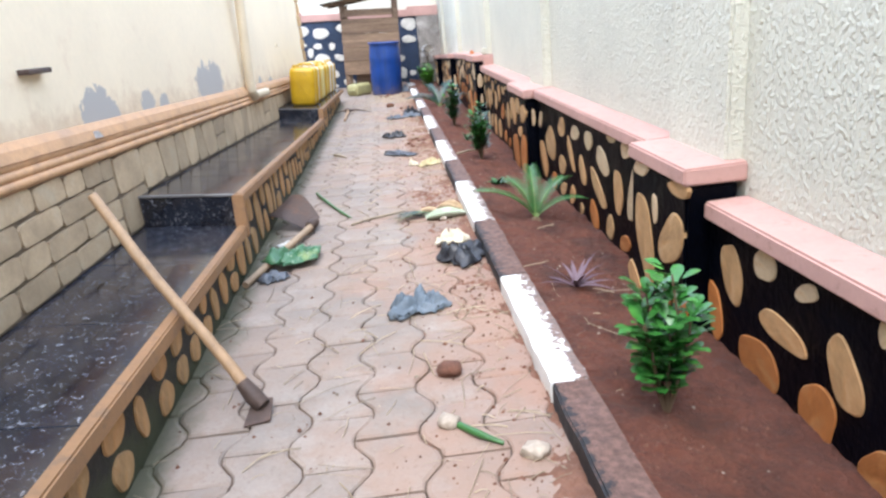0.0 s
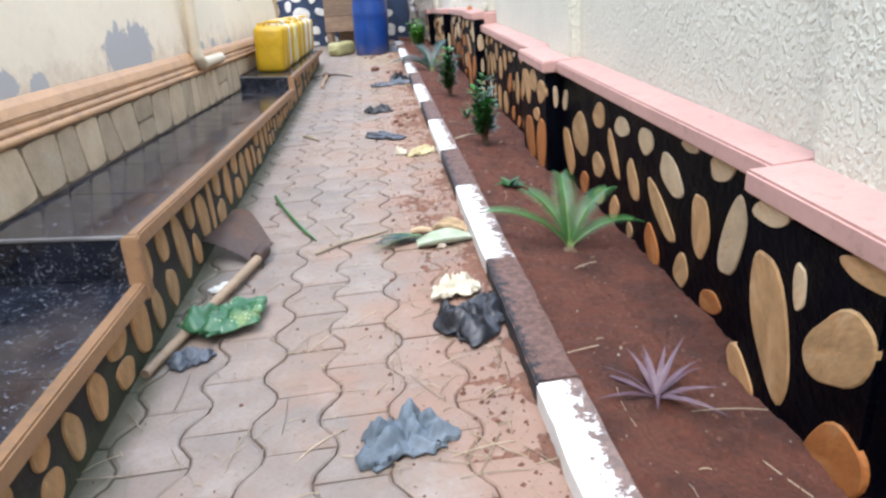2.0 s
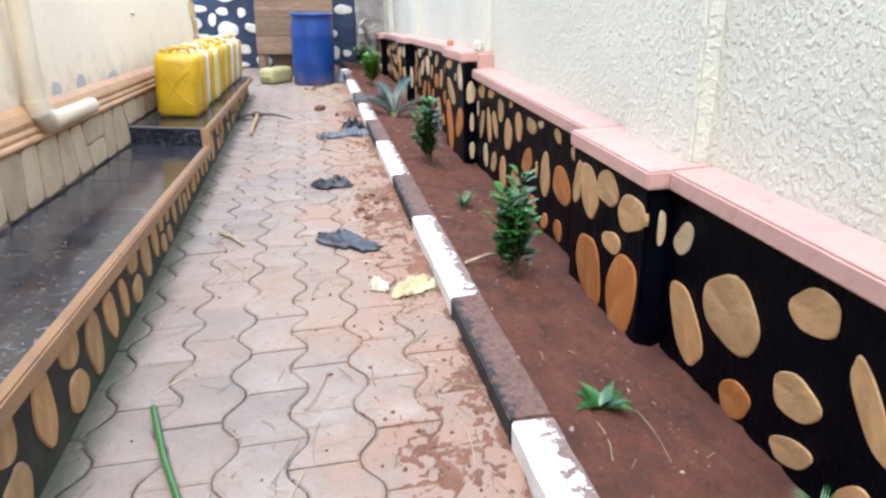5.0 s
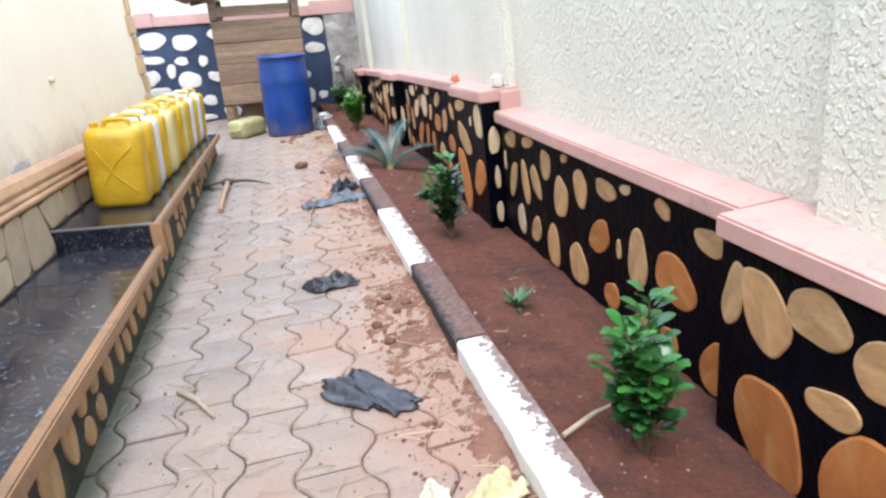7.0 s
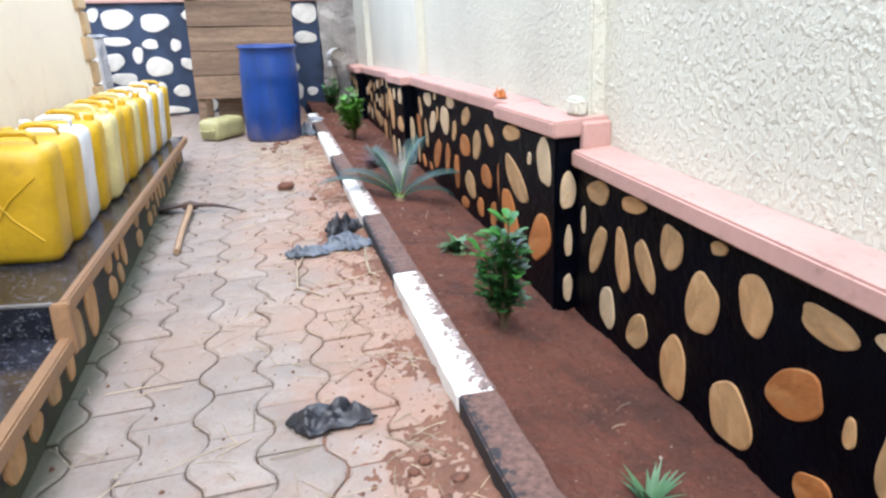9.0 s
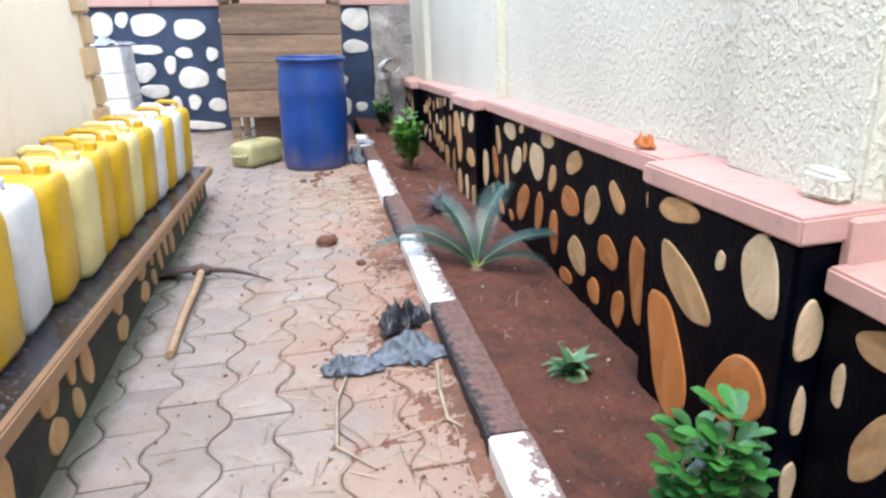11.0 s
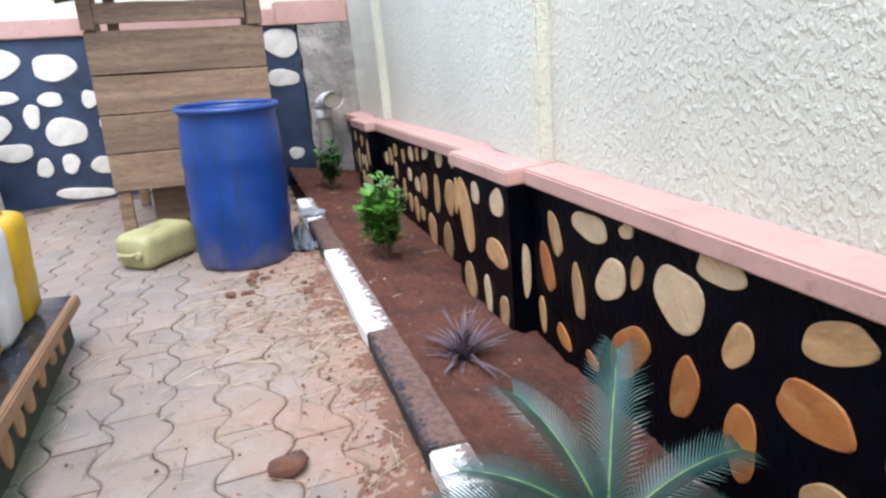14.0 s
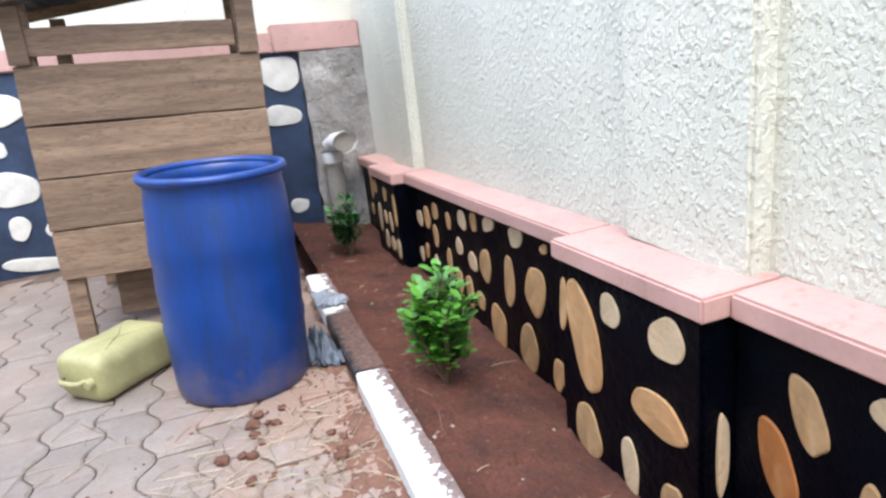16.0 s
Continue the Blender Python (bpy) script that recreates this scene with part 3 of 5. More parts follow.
part("dado", back_piece(-6.5, 0.80, 15.92, -0.2, 0, 0), SKYLIT_BLACK, wall_north, "black painted stone-set wall base with blue sky glare in its colour")
part("coping", back_piece(-6.5, -2.6, 15.88, None, 0.15, 0.15), PINK, wall_north)
part("coping", back_piece(-1.75, 0.62, 15.88, None, 0.15, 0.15), PINK, wall_north)
part("coping", back_piece(0.62, 1.31, 15.86, None, 0.21, 0.21), PINK, wall_north)
part("coping", back_piece(-2.6, -1.75, 15.86, None, 0.21, 0.21), PINK, wall_north)
bm = box(0.81, 1.315, 15.86, 16.1, -0.2, 1.40)
bmesh.ops.subdivide_edges(bm, edges=list(bm.edges), cuts=12, use_grid_fill=True)
shift_noise(bm, 0.03, 6, 2)
part("render_patch", bm, CONCRETE, wall_north, "bare rough grey mortar patch")
part("pilaster", box(-2.35, -1.95, 16.07, 16.11, 1.56, WALL_TOP - 0.01, 0.006), SMOOTH_PLASTER, wall_north)

# ---- the house wall, its plinth and the stepped bench ----
wall_west = tagged(finish("wall_west", box(-1.7, -1.35, -3.5, 11.85, -0.3, 3.0), CREAM), "cream painted house wall with grey peeled patches", "wall", kind="structure")
wall_house_end = tagged(finish("wall_house_end", box(-6.5, -1.7, 11.65, 11.85, -0.3, 3.0), CREAM), "cream painted end wall of the house", "wall", kind="structure")
tagged(finish("roof", box(-6.6, -1.42, -3.6, 11.84, 3.0, 3.12, 0.01), CONCRETE), "plain flat concrete roof of the house", "roof", kind="structure")
wall_yard_west = tagged(finish("wall_yard_west", box(-6.7, -6.5, 11.65, 16.3, -0.3, WALL_TOP), PLASTER), "pale plaster wall closing the yard", "wall", kind="structure")
wall_south = tagged(finish("wall_south", box(-1.7, 1.5, -3.7, -3.5, -0.3, WALL_TOP), PLASTER), "plain pale plaster wall", "wall", kind="structure")


def reed_z(y):
    return 0.73 - 0.035 * (y - 3.74)


# moulding of three rounded reeds over a sloping ledge
for k in range(3):
    pts = [(-1.325 - 0.006 * k, y, reed_z(y) + 0.022 + 0.034 * k) for y in (-3.4, 0, 4, 8, 11.84)]
    part("moulding", tube(pts, 0.0205, 10), REED, wall_west, smooth=True)
part("ledge", hexa([(-1.312, -3.4, reed_z(-3.4) + 0.10), (-1.35, -3.4, reed_z(-3.4) + 0.10), (-1.35, 11.84, reed_z(11.84) + 0.10), (-1.312, 11.84, reed_z(11.84) + 0.10), (-1.325, -3.4, reed_z(-3.4) + 0.14), (-1.349, -3.4, reed_z(-3.4) + 0.17), (-1.349, 11.84, reed_z(11.84) + 0.17), (-1.325, 11.84, reed_z(11.84) + 0.14)]), REED, wall_west)

BENCH = [(-3.0, 3.42, 0.43, 0.305), (3.42, 8.18, 0.465, 0.245), (8.18, 12.36, 0.365, 0.235)]
RISE = 0.045  # fall of the bench top from the house to its edge
bench = thing("bench", "low stepped bench with black granite top and ochre edge along the house", "bench", kind="structure")


def bench_top(y):
    for a, b, za, zb in BENCH:
        if y <= b:
            return lerp(za, zb, (y - a) / (b - a))
    return BENCH[-1][3]


for a, b, za, zb in BENCH:
    slab = [(-1.35, a, -0.2), (-0.88, a, -0.2), (-0.88, b, -0.2), (-1.35, b, -0.2), (-1.35, a, za - 0.05 + RISE), (-0.88, a, za - 0.05), (-0.88, b, zb - 0.05), (-1.35, b, zb - 0.05 + RISE)]
    part("bench_base", hexa(slab), BENCH_FACE, bench, "black painted bench face set with ochre stones")
    inner = -0.850 if a < 8 else -0.836
    n = max(1, round((b - a) / 0.62))
    for i in range(n):
        y0, y1 = lerp(a, b, i / n) + (0.0015 if i else 0.0), lerp(a, b, (i + 1) / n) - 0.0015
        z0, z1 = lerp(za, zb, (y0 - a) / (b - a)), lerp(za, zb, (y1 - a) / (b - a))
        part("granite_tile", hexa([(-1.349, y0, z0 - 0.05 + RISE), (inner, y0, z0 - 0.05), (inner, y1, z1 - 0.05), (-1.349, y1, z1 - 0.05 + RISE), (-1.349, y0, z0 - 0.001 + RISE), (inner, y0, z0 - 0.001), (inner, y1, z1 - 0.001), (-1.349, y1, z1 - 0.001 + RISE)], 0.002, segs=1), TILE, bench)
    part("edge_trim", hexa([(-0.882, a, za - 0.054), (-0.806, a, za - 0.054), (-0.806, b, zb - 0.054), (-0.882, b, zb - 0.054), (inner + 0.001, a, za + 0.004), (-0.809, a, za), (-0.809, b, zb), (inner + 0.001, b, zb + 0.004)], 0.006), TRIM, bench, "ochre painted bench edge")
for (a0, b0, _, z_low), (a1, b1, z_high, _) in zip(BENCH, BENCH[1:]):
    ends = lambda z: [(-1.345, b0 - 0.012, z + RISE), (-0.852, b0 - 0.012, z), (-0.852, b0 + 0.001, z), (-1.345, b0 + 0.001, z + RISE)]
    riser = part("riser", hexa(ends(z_low) + ends(z_high - 0.006), 0.002, segs=1), TILE, bench, "black granite step riser")
    nose = [(-1.345, b0 - 0.02, z_high - 0.008 + RISE), (-0.852, b0 - 0.02, z_high - 0.008), (-0.852, b0 + 0.004, z_high - 0.008), (-1.345, b0 + 0.004, z_high - 0.008 + RISE)]
    part("riser_nosing", hexa(nose + [(x, y, z + 0.010) for x, y, z in nose], 0.003), NOSING, riser, "thin pale metal nosing")
    part("edge_trim", hexa([(-0.861, b0 - 0.06, z_low - 0.06), (-0.801, b0 - 0.06, z_low - 0.06), (-0.801, b0, z_low - 0.06), (-0.861, b0, z_low - 0.06), (-0.861, b0 - 0.03, z_high), (-0.802, b0 - 0.03, z_high - 0.002), (-0.802, b0 + 0.01, z_high - 0.002), (-0.861, b0 + 0.01, z_high)], 0.005), TRIM, bench)

# stones along the bench face
rnd = random.Random(11)
y = 0.3
while y < 12.25:
    top = bench_top(y) - 0.075
    hw = rnd.uniform(0.045, 0.09)
    if y > 8.2 and rnd.random() < 0.4:
        y += 2 * hw
        continue
    if top > 0.22 and rnd.random() < 0.55:
        cuts = [(0.02, top * 0.48), (top * 0.56, top)]
    else:
        cuts = [(rnd.uniform(0.02, 0.07), top * rnd.uniform(0.7, 0.97))]
    for z0, z1 in cuts:
        ob = part("stone", pebble(hw * rnd.uniform(0.8, 1.0), (z1 - z0) / 2, 0.008, int(y * 999 + z0 * 50)), STONE, bench)
        ob.matrix_basis = Matrix.Translation((-0.88, y + hw, (z0 + z1) / 2)) @ Matrix.Rotation(math.pi, 4, "Z") @ Matrix.Rotation(radians(rnd.uniform(-9, 9)), 4, "X")
    y += 2 * hw + rnd.uniform(0.035, 0.09)

# stone cladding between the bench and the moulding, then quoins at the house corner
part("plinth", hexa([(-1.36, -3.4, -0.2), (-1.335, -3.4, -0.2), (-1.335, 11.83, -0.2), (-1.36, 11.83, -0.2), (-1.36, -3.4, reed_z(-3.4)), (-1.335, -3.4, reed_z(-3.4)), (-1.335, 11.83, reed_z(11.83)), (-1.36, 11.83, reed_z(11.83))]), MORTAR, wall_west, "brown mortar of the stone plinth")


def cladding(y0, y1, y2, y3, z0, z1, seed):
    """One flat irregular stone, its outline a jittered and rounded quad."""
    rnd_ = random.Random(seed)
    j = lambda: rnd_.uniform(-0.006, 0.006)
    corners = [(y0 + j(), z0 + abs(j())), (y1 + j(), z0 + abs(j())), (y3 + j(), z1 - abs(j())), (y2 + j(), z1 - abs(j()))]
    pts = []
    for k in range(4):
        a, b, c = Vector(corners[k - 1]), Vector(corners[k]), Vector(corners[(k + 1) % 4])
        for t in (0.22, 0.08):
            pts.append(b + (a - b) * t * 1.0 if t == 0.22 else b + (a - b) * t * 0.5 + (c - b) * t * 0.5)
        pts.append(b + (c - b) * 0.22)
    return prism([(-1.336, p.x, p.y) for p in pts], (1, 0, 0), 0.012)


rnd = random.Random(21)
for k in range(4):
    y = -0.7 + rnd.uniform(0, 0.2)
    while y < 3.18:
        y1 = min(3.19, y + rnd.uniform(0.17, 0.36))
        if y1 > 3.08:
            y1 = 3.19
        lift = lambda yy, q: lerp(bench_top(min(yy, 3.4)) + RISE + 0.006, reed_z(yy) + 0.004, q / 4)
        middle = (y + y1) / 2
        part("cladding_stone", cladding(y + 0.004, y1 - 0.004, y + 0.004, y1 - 0.004, lift(middle, k) + 0.003, lift(middle, k + 1) - 0.003, int(y * 500 + k)), PLINTH, wall_west)
        y = y1
y = 3.2
next_lean = 0.0
while y < 11.75:
    w = rnd.uniform(0.18, 0.36)
    zb, zt = bench_top(y + w / 2) + RISE + 0.006, reed_z(y + w / 2) + 0.004
    lean_, next_lean = next_lean, rnd.uniform(-0.04, 0.04)
    rows_ = max(1, round((zt - zb) / 0.20 + rnd.uniform(-0.3, 0.3)))
    marks = [zb] + [lerp(zb, zt, (k + rnd.uniform(-0.18, 0.18)) / rows_) for k in range(1, rows_)] + [zt]
    for z0, z1 in zip(marks, marks[1:]):
        k0, k1 = ((z0 - zb) / (zt - zb) - 0.5) * 2, ((z1 - zb) / (zt - zb) - 0.5) * 2
        part("cladding_stone", cladding(y + 0.005 + lean_ * k0, y + w - 0.005 + next_lean * k0, y + 0.005 + lean_ * k1, y + w - 0.005 + next_lean * k1, z0 + 0.004, z1 - 0.004, int(y * 800 + z0 * 60) + 300), PLINTH, wall_west)
    y += w
for k in range(13):
    z0 = 0.62 + 0.185 * k
    long = k % 2 == 0
    part("quoin", box(-1.62 if long else -1.52, -1.318, 11.62 if long else 11.72, 11.885, z0, z0 + 0.172, 0.012, 2), BRICK, wall_west, "raised ochre corner block")

# stones of the back wall: place, height, half width, half height, lean; smaller ones fill in where the shed hides it
BACK_STONES = [(-2.57, 1.44, 0.049, 0.074, -20), (-2.35, 1.31, 0.135, 0.142, -42), (-2.11, 1.36, 0.07, 0.09, -25), (-1.97, 0.75, 0.133, 0.112, 21), (-1.91, 1.01, 0.201, 0.057, -5), (-1.88, 0.52, 0.163, 0.083, -4), (-1.83, 1.29, 0.193, 0.13, 7), (-1.66, 0.35, 0.066, 0.091, -16), (-1.65, 0.82, 0.065, 0.108, -12), (-1.47, 0.95, 0.099, 0.064, -1), (-1.44, 0.36, 0.072, 0.092, -18), (-1.41, 0.65, 0.177, 0.124, -5), (-1.38, 0.07, 0.257, 0.052, -6), (-1.37, 1.22, 0.174, 0.118, 1), (-1.17, 0.31, 0.103, 0.082, -6), (-1.15, 0.92, 0.067, 0.081, -9), (0.6, 0.92, 0.161, 0.079, -4), (0.62, 0.17, 0.077, 0.058, -5), (0.63, 1.25, 0.166, 0.137, -7)]


def back_stone(x, z, hw, hh, lean, seed):
    ob = part("stone", pebble(hw, hh, 0.016, seed, squareness=2.3), WHITE_STONE, wall_north)
    ob.matrix_basis = Matrix.Translation((x, 15.922, z)) @ Matrix.Rotation(math.pi / 2, 4, "Z") @ Matrix.Rotation(radians(-lean), 4, "X")


rnd = random.Random(8)
laid = []
for k, (x, z, hw, hh, lean) in enumerate(BACK_STONES):
    back_stone(x, min(z, fall(x) - hh - 0.012), hw, hh, lean, 5000 + k)
    laid.append((x, z, hw, hh))
for k in range(900):
    hw, hh = rnd.uniform(0.07, 0.19), rnd.uniform(0.05, 0.12)
    x, z = rnd.uniform(-4.6, 0.70), rnd.uniform(0.08, 1.30)
    if -2.1 < x < -1.1 or (x > 0.4 and z > 0.3) or z + hh > fall(x) - 0.02 or x + hw > 0.76:
        continue
    if any(abs(x - a) < hw + c + 0.03 and abs(z - b) < hh + d + 0.025 for a, b, c, d in laid):
        continue
    back_stone(x, z, hw, hh, rnd.uniform(-20, 20), 6000 + k)
    laid.append((x, z, hw, hh))

# ---- materials of the loose things ----
YELLOW = material("yellow_plastic", (0.62, 0.37, 0.012), 0.42, scale=5, fine=40, vary=0.16, relief=0.06, per_object=0.12)
dirt = noisy(YELLOW, coords(YELLOW), 9, 6, 0.7)
recolour(YELLOW, ramp(YELLOW, dirt, [(0.60, 0.0), (0.74, 0.55)]), (0.30, 0.17, 0.04))
PALE_CAN = material("pale_cream_plastic", (0.66, 0.56, 0.24), 0.45, scale=5, fine=40, vary=0.14, relief=0.06)
WHITE_CAN = material("white_plastic", (0.66, 0.66, 0.62), 0.45, scale=5, fine=40, vary=0.14, relief=0.06)
OLIVE_CAN = material("dull_yellow_green_plastic", (0.39, 0.36, 0.17), 0.5, scale=6, fine=40, vary=0.2, relief=0.08)
BLUE = material("blue_drum_plastic", (0.0015, 0.040, 0.215), 0.40, scale=4, fine=45, vary=0.2, relief=0.06)
scuff = noisy(BLUE, coords(BLUE, (3, 3, 0.7)), 26, 4, 0.75)
recolour(BLUE, ramp(BLUE, scuff, [(0.70, 0.0), (0.76, 0.6)]), (0.42, 0.50, 0.62))
runs = noisy(BLUE, coords(BLUE, (7, 7, 0.8)), 3.2, 6, 0.7)
recolour(BLUE, ramp(BLUE, runs, [(0.46, 0.0), (0.66, 0.7)]), (0.008, 0.028, 0.095))
grime = calc(BLUE, "SUBTRACT", noisy(BLUE, coords(BLUE), 7, 6, 0.7), calc(BLUE, "MULTIPLY", axis(BLUE, "Z"), 1.6))
recolour(BLUE, ramp(BLUE, grime, [(0.22, 0.0), (0.5, 0.5)]), (0.13, 0.10, 0.09))
PLANK = material("weathered_brown_plank", (0.36, 0.235, 0.15), 0.85, scale=3, fine=26, vary=0.5, relief=0.5, vec_scale=(0.35, 6, 6), per_object=0.3, tint=(0.44, 0.31, 0.21))
ring_v = coords(PLANK, (0.9, 8, 8))
rings = noisy(PLANK, ring_v, 5, 3, 0.5, 1.6)
recolour(PLANK, ramp(PLANK, rings, [(0.46, 0.0), (0.5, 0.55), (0.54, 0.0)]), (0.07, 0.04, 0.025))
weather = noisy(PLANK, coords(PLANK, (0.7, 3, 3)), 1.7, 6, 0.7)
recolour(PLANK, ramp(PLANK, weather, [(0.48, 0.0), (0.68, 0.6)]), (0.135, 0.085, 0.058))
TOOL_WOOD = material("smooth_tool_handle_wood", (0.39, 0.25, 0.14), 0.55, scale=5, fine=40, vary=0.25, relief=0.15, vec_scale=(6, 6, 0.6))
OLD_WOOD = material("grey_tool_handle_wood", (0.36, 0.26, 0.17), 0.7, scale=5, fine=40, vary=0.25, relief=0.2)
RUST = material("rusty_steel", (0.095, 0.062, 0.050), 0.65, 0.2, scale=9, fine=60, vary=0.45, relief=0.3, tint=(0.15, 0.08, 0.05))
TIN = material("blackened_roof_sheet", (0.022, 0.022, 0.026), 0.65, 0.2, scale=6, fine=50, vary=0.4, relief=0.25)
PIPE = material("cream_painted_pipe", (0.66, 0.55, 0.38), 0.5, scale=4, fine=40, vary=0.12, relief=0.08)
WHITE_PIPE = material("weathered_white_pipe", (0.76, 0.75, 0.72), 0.5, scale=8, fine=40, vary=0.25, relief=0.1)
GREY_PIPE = material("grey_plastic_pipe", (0.36, 0.33, 0.28), 0.5, scale=6, fine=40, vary=0.2, relief=0.1)
# the pale grey tint paints highlights onto the folds of the black plastic
BLACK_RAG = material("black_plastic_sheet", (0.026, 0.028, 0.036), 0.42, scale=9, fine=50, vary=0.5, relief=0.3, tint=(0.10, 0.105, 0.12))
GREY_RAG = material("blue_grey_rag", (0.14, 0.18, 0.22), 0.7, scale=9, fine=60, vary=0.4, relief=0.4, tint=(0.19, 0.22, 0.25))
SLATE_RAG = material("slate_grey_plastic", (0.10, 0.12, 0.15), 0.5, scale=9, fine=60, vary=0.4, relief=0.3, tint=(0.16, 0.18, 0.22))
CREAM_RAG = material("dirty_cream_foam", (0.66, 0.60, 0.46), 0.9, scale=9, fine=60, vary=0.3, relief=0.5)
YELLOW_RAG = material("yellowed_foam", (0.60, 0.51, 0.29), 0.9, scale=9, fine=60, vary=0.35, relief=0.5, tint=(0.70, 0.65, 0.50))
GREEN_BAG = material("green_printed_plastic_bag", (0.05, 0.17, 0.075), 0.45, scale=7, fine=40, vary=0.4, relief=0.2, tint=(0.36, 0.40, 0.14))
dots = node(GREEN_BAG, "ShaderNodeTexVoronoi", Scale=55.0)
link(GREEN_BAG, coords(GREEN_BAG), dots.inputs["Vector"])
band = noisy(GREEN_BAG, coords(GREEN_BAG), 6, 2)
recolour(GREEN_BAG, calc(GREEN_BAG, "MULTIPLY", ramp(GREEN_BAG, dots.outputs["Distance"], [(0.22, 0.8), (0.3, 0.0)]), ramp(GREEN_BAG, band, [(0.5, 0.0), (0.56, 1.0)])), (0.5, 0.55, 0.42))
STRAW = material("dry_straw", (0.52, 0.42, 0.29), 0.85, scale=9, fine=60, vary=0.3, relief=0.1, island=0.5)
CHIP = material("broken_mortar_chips", (0.44, 0.37, 0.30), 0.9, scale=20, fine=60, vary=0.3, relief=0.4, island=0.4)
SHEET = material("grey_crumpled_tarpaulin", (0.30, 0.32, 0.35), 0.5, scale=8, fine=50, vary=0.4, relief=0.3)
WHITE_TILE = material("white_glazed_tile", (0.72, 0.72, 0.71), 0.3, scale=5, fine=40, vary=0.1, relief=0.04, per_object=0.1)
ORANGE = material("orange_plastic_wrapper", (0.55, 0.16, 0.03), 0.45, scale=14, fine=60, vary=0.4, relief=0.1, tint=(0.58, 0.42, 0.06))


def leaf_material(name, color, tint, rough=0.4, island=0.35):
    m = material(name, color, rough, scale=12, fine=60, vary=0.25, relief=0.1, tint=tint, island=island)
    m.node_tree.nodes["Principled BSDF"].inputs["Subsurface Weight"].default_value = 0.0
    return m


SHRUB_LEAF = leaf_material("glossy_green_leaf", (0.042, 0.20, 0.036), (0.12, 0.36, 0.06), 0.32)
DARK_LEAF = leaf_material("dark_green_leaf", (0.030, 0.125, 0.032), (0.07, 0.22, 0.05), 0.32)
FRESH_LEAF = leaf_material("fresh_yellow_green_leaf", (0.095, 0.29, 0.035), (0.20, 0.43, 0.06), 0.32)
CYCAD_LEAF = leaf_material("blue_green_cycad_leaflet", (0.020, 0.078, 0.068), (0.04, 0.125, 0.10), 0.4)
CYCAD_YOUNG = leaf_material("bright_green_cycad_leaflet", (0.055, 0.19, 0.05), (0.09, 0.26, 0.075), 0.4)
PURPLE_LEAF = leaf_material("purple_grey_leaf", (0.15, 0.085, 0.115), (0.24, 0.17, 0.19), 0.5)
PURPLE_DARK = leaf_material("dark_purple_leaf", (0.15, 0.105, 0.13), (0.25, 0.19, 0.21), 0.5)
AGAVE_LEAF = leaf_material("pale_green_rosette_leaf", (0.09, 0.21, 0.10), (0.20, 0.34, 0.17), 0.5)
VARIEGATED = leaf_material("cream_edged_leaf", (0.09, 0.21, 0.09), (0.50, 0.52, 0.30), 0.45)
DRY_LEAF = leaf_material("wilted_pale_leaf", (0.30, 0.36, 0.20), (0.46, 0.44, 0.26), 0.7)
RACHIS = leaf_material("yellow_green_midrib", (0.16, 0.26, 0.07), (0.22, 0.32, 0.10), 0.5)
PALE_LEAF = leaf_material("bleached_green_leaf", (0.44, 0.52, 0.38), (0.62, 0.66, 0.54), 0.6)
SHEATH = material("dry_tan_leaf_sheath", (0.52, 0.38, 0.23), 0.8, scale=14, fine=60, vary=0.3, relief=0.3, vec_scale=(1, 5, 5))
STEM = material("brown_woody_stem", (0.14, 0.095, 0.055), 0.85, scale=9, fine=60, vary=0.3, relief=0.3)


# ---- plants ----
def blade_leaf(bm, base, azimuth, rise, length, width, droop=0.6, segs=5, fold=0.15, peak=0.4):
    """A strap leaf that leaves base, bends over and tapers to a point."""
    p, out = Vector(base), Vector((math.cos(azimuth), math.sin(azimuth), 0))
    side = Vector((-out.y, out.x, 0))
    ang, rows_ = rise, []
    for i in range(segs + 1):
        t = i / segs
        w = width * (1 - abs(t - peak) / (1 - peak) if t > peak else 0.55 + 0.45 * t / peak) * 0.5
        w = max(w, width * 0.03)
        nrm = (out * -math.sin(ang) + Vector((0, 0, math.cos(ang))))
        rows_.append((bm.verts.new(p - side * w + nrm * w * fold * 2), bm.verts.new(p), bm.verts.new(p + side * w + nrm * w * fold * 2)))
        p = p + (out * math.cos(ang) + Vector((0, 0, 1)) * math.sin(ang)) * (length / segs)
        ang -= droop / segs
    for a, b in zip(rows_, rows_[1:]):
        bm.faces.new((a[0], a[1], b[1], b[0]))
        bm.faces.new((a[1], a[2], b[2], b[1]))


def oval_leaf(bm, base, d, up, length, width):
    """A short rounded leaf, slightly cupped, along d."""
    d = d.normalized()
    s = d.cross(up).normalized()
    n = s.cross(d)
    rows_ = []
    for t, w, lift in ((0.0, 0.12, 0.0), (0.3, 0.75, 0.02), (0.62, 1.0, 0.03), (0.87, 0.72, 0.0), (1.0, 0.15, -0.04)):
        c = base + d * length * t + n * lift * length
        e = s * width * 0.5 * w
        rows_.append((bm.verts.new(c - e + n * 0.12 * width * w), bm.verts.new(c), bm.verts.new(c + e + n * 0.12 * width * w)))
    for a, b in zip(rows_, rows_[1:]):
        bm.faces.new((a[0], a[1], b[1], b[0]))
        bm.faces.new((a[1], a[2], b[2], b[1]))


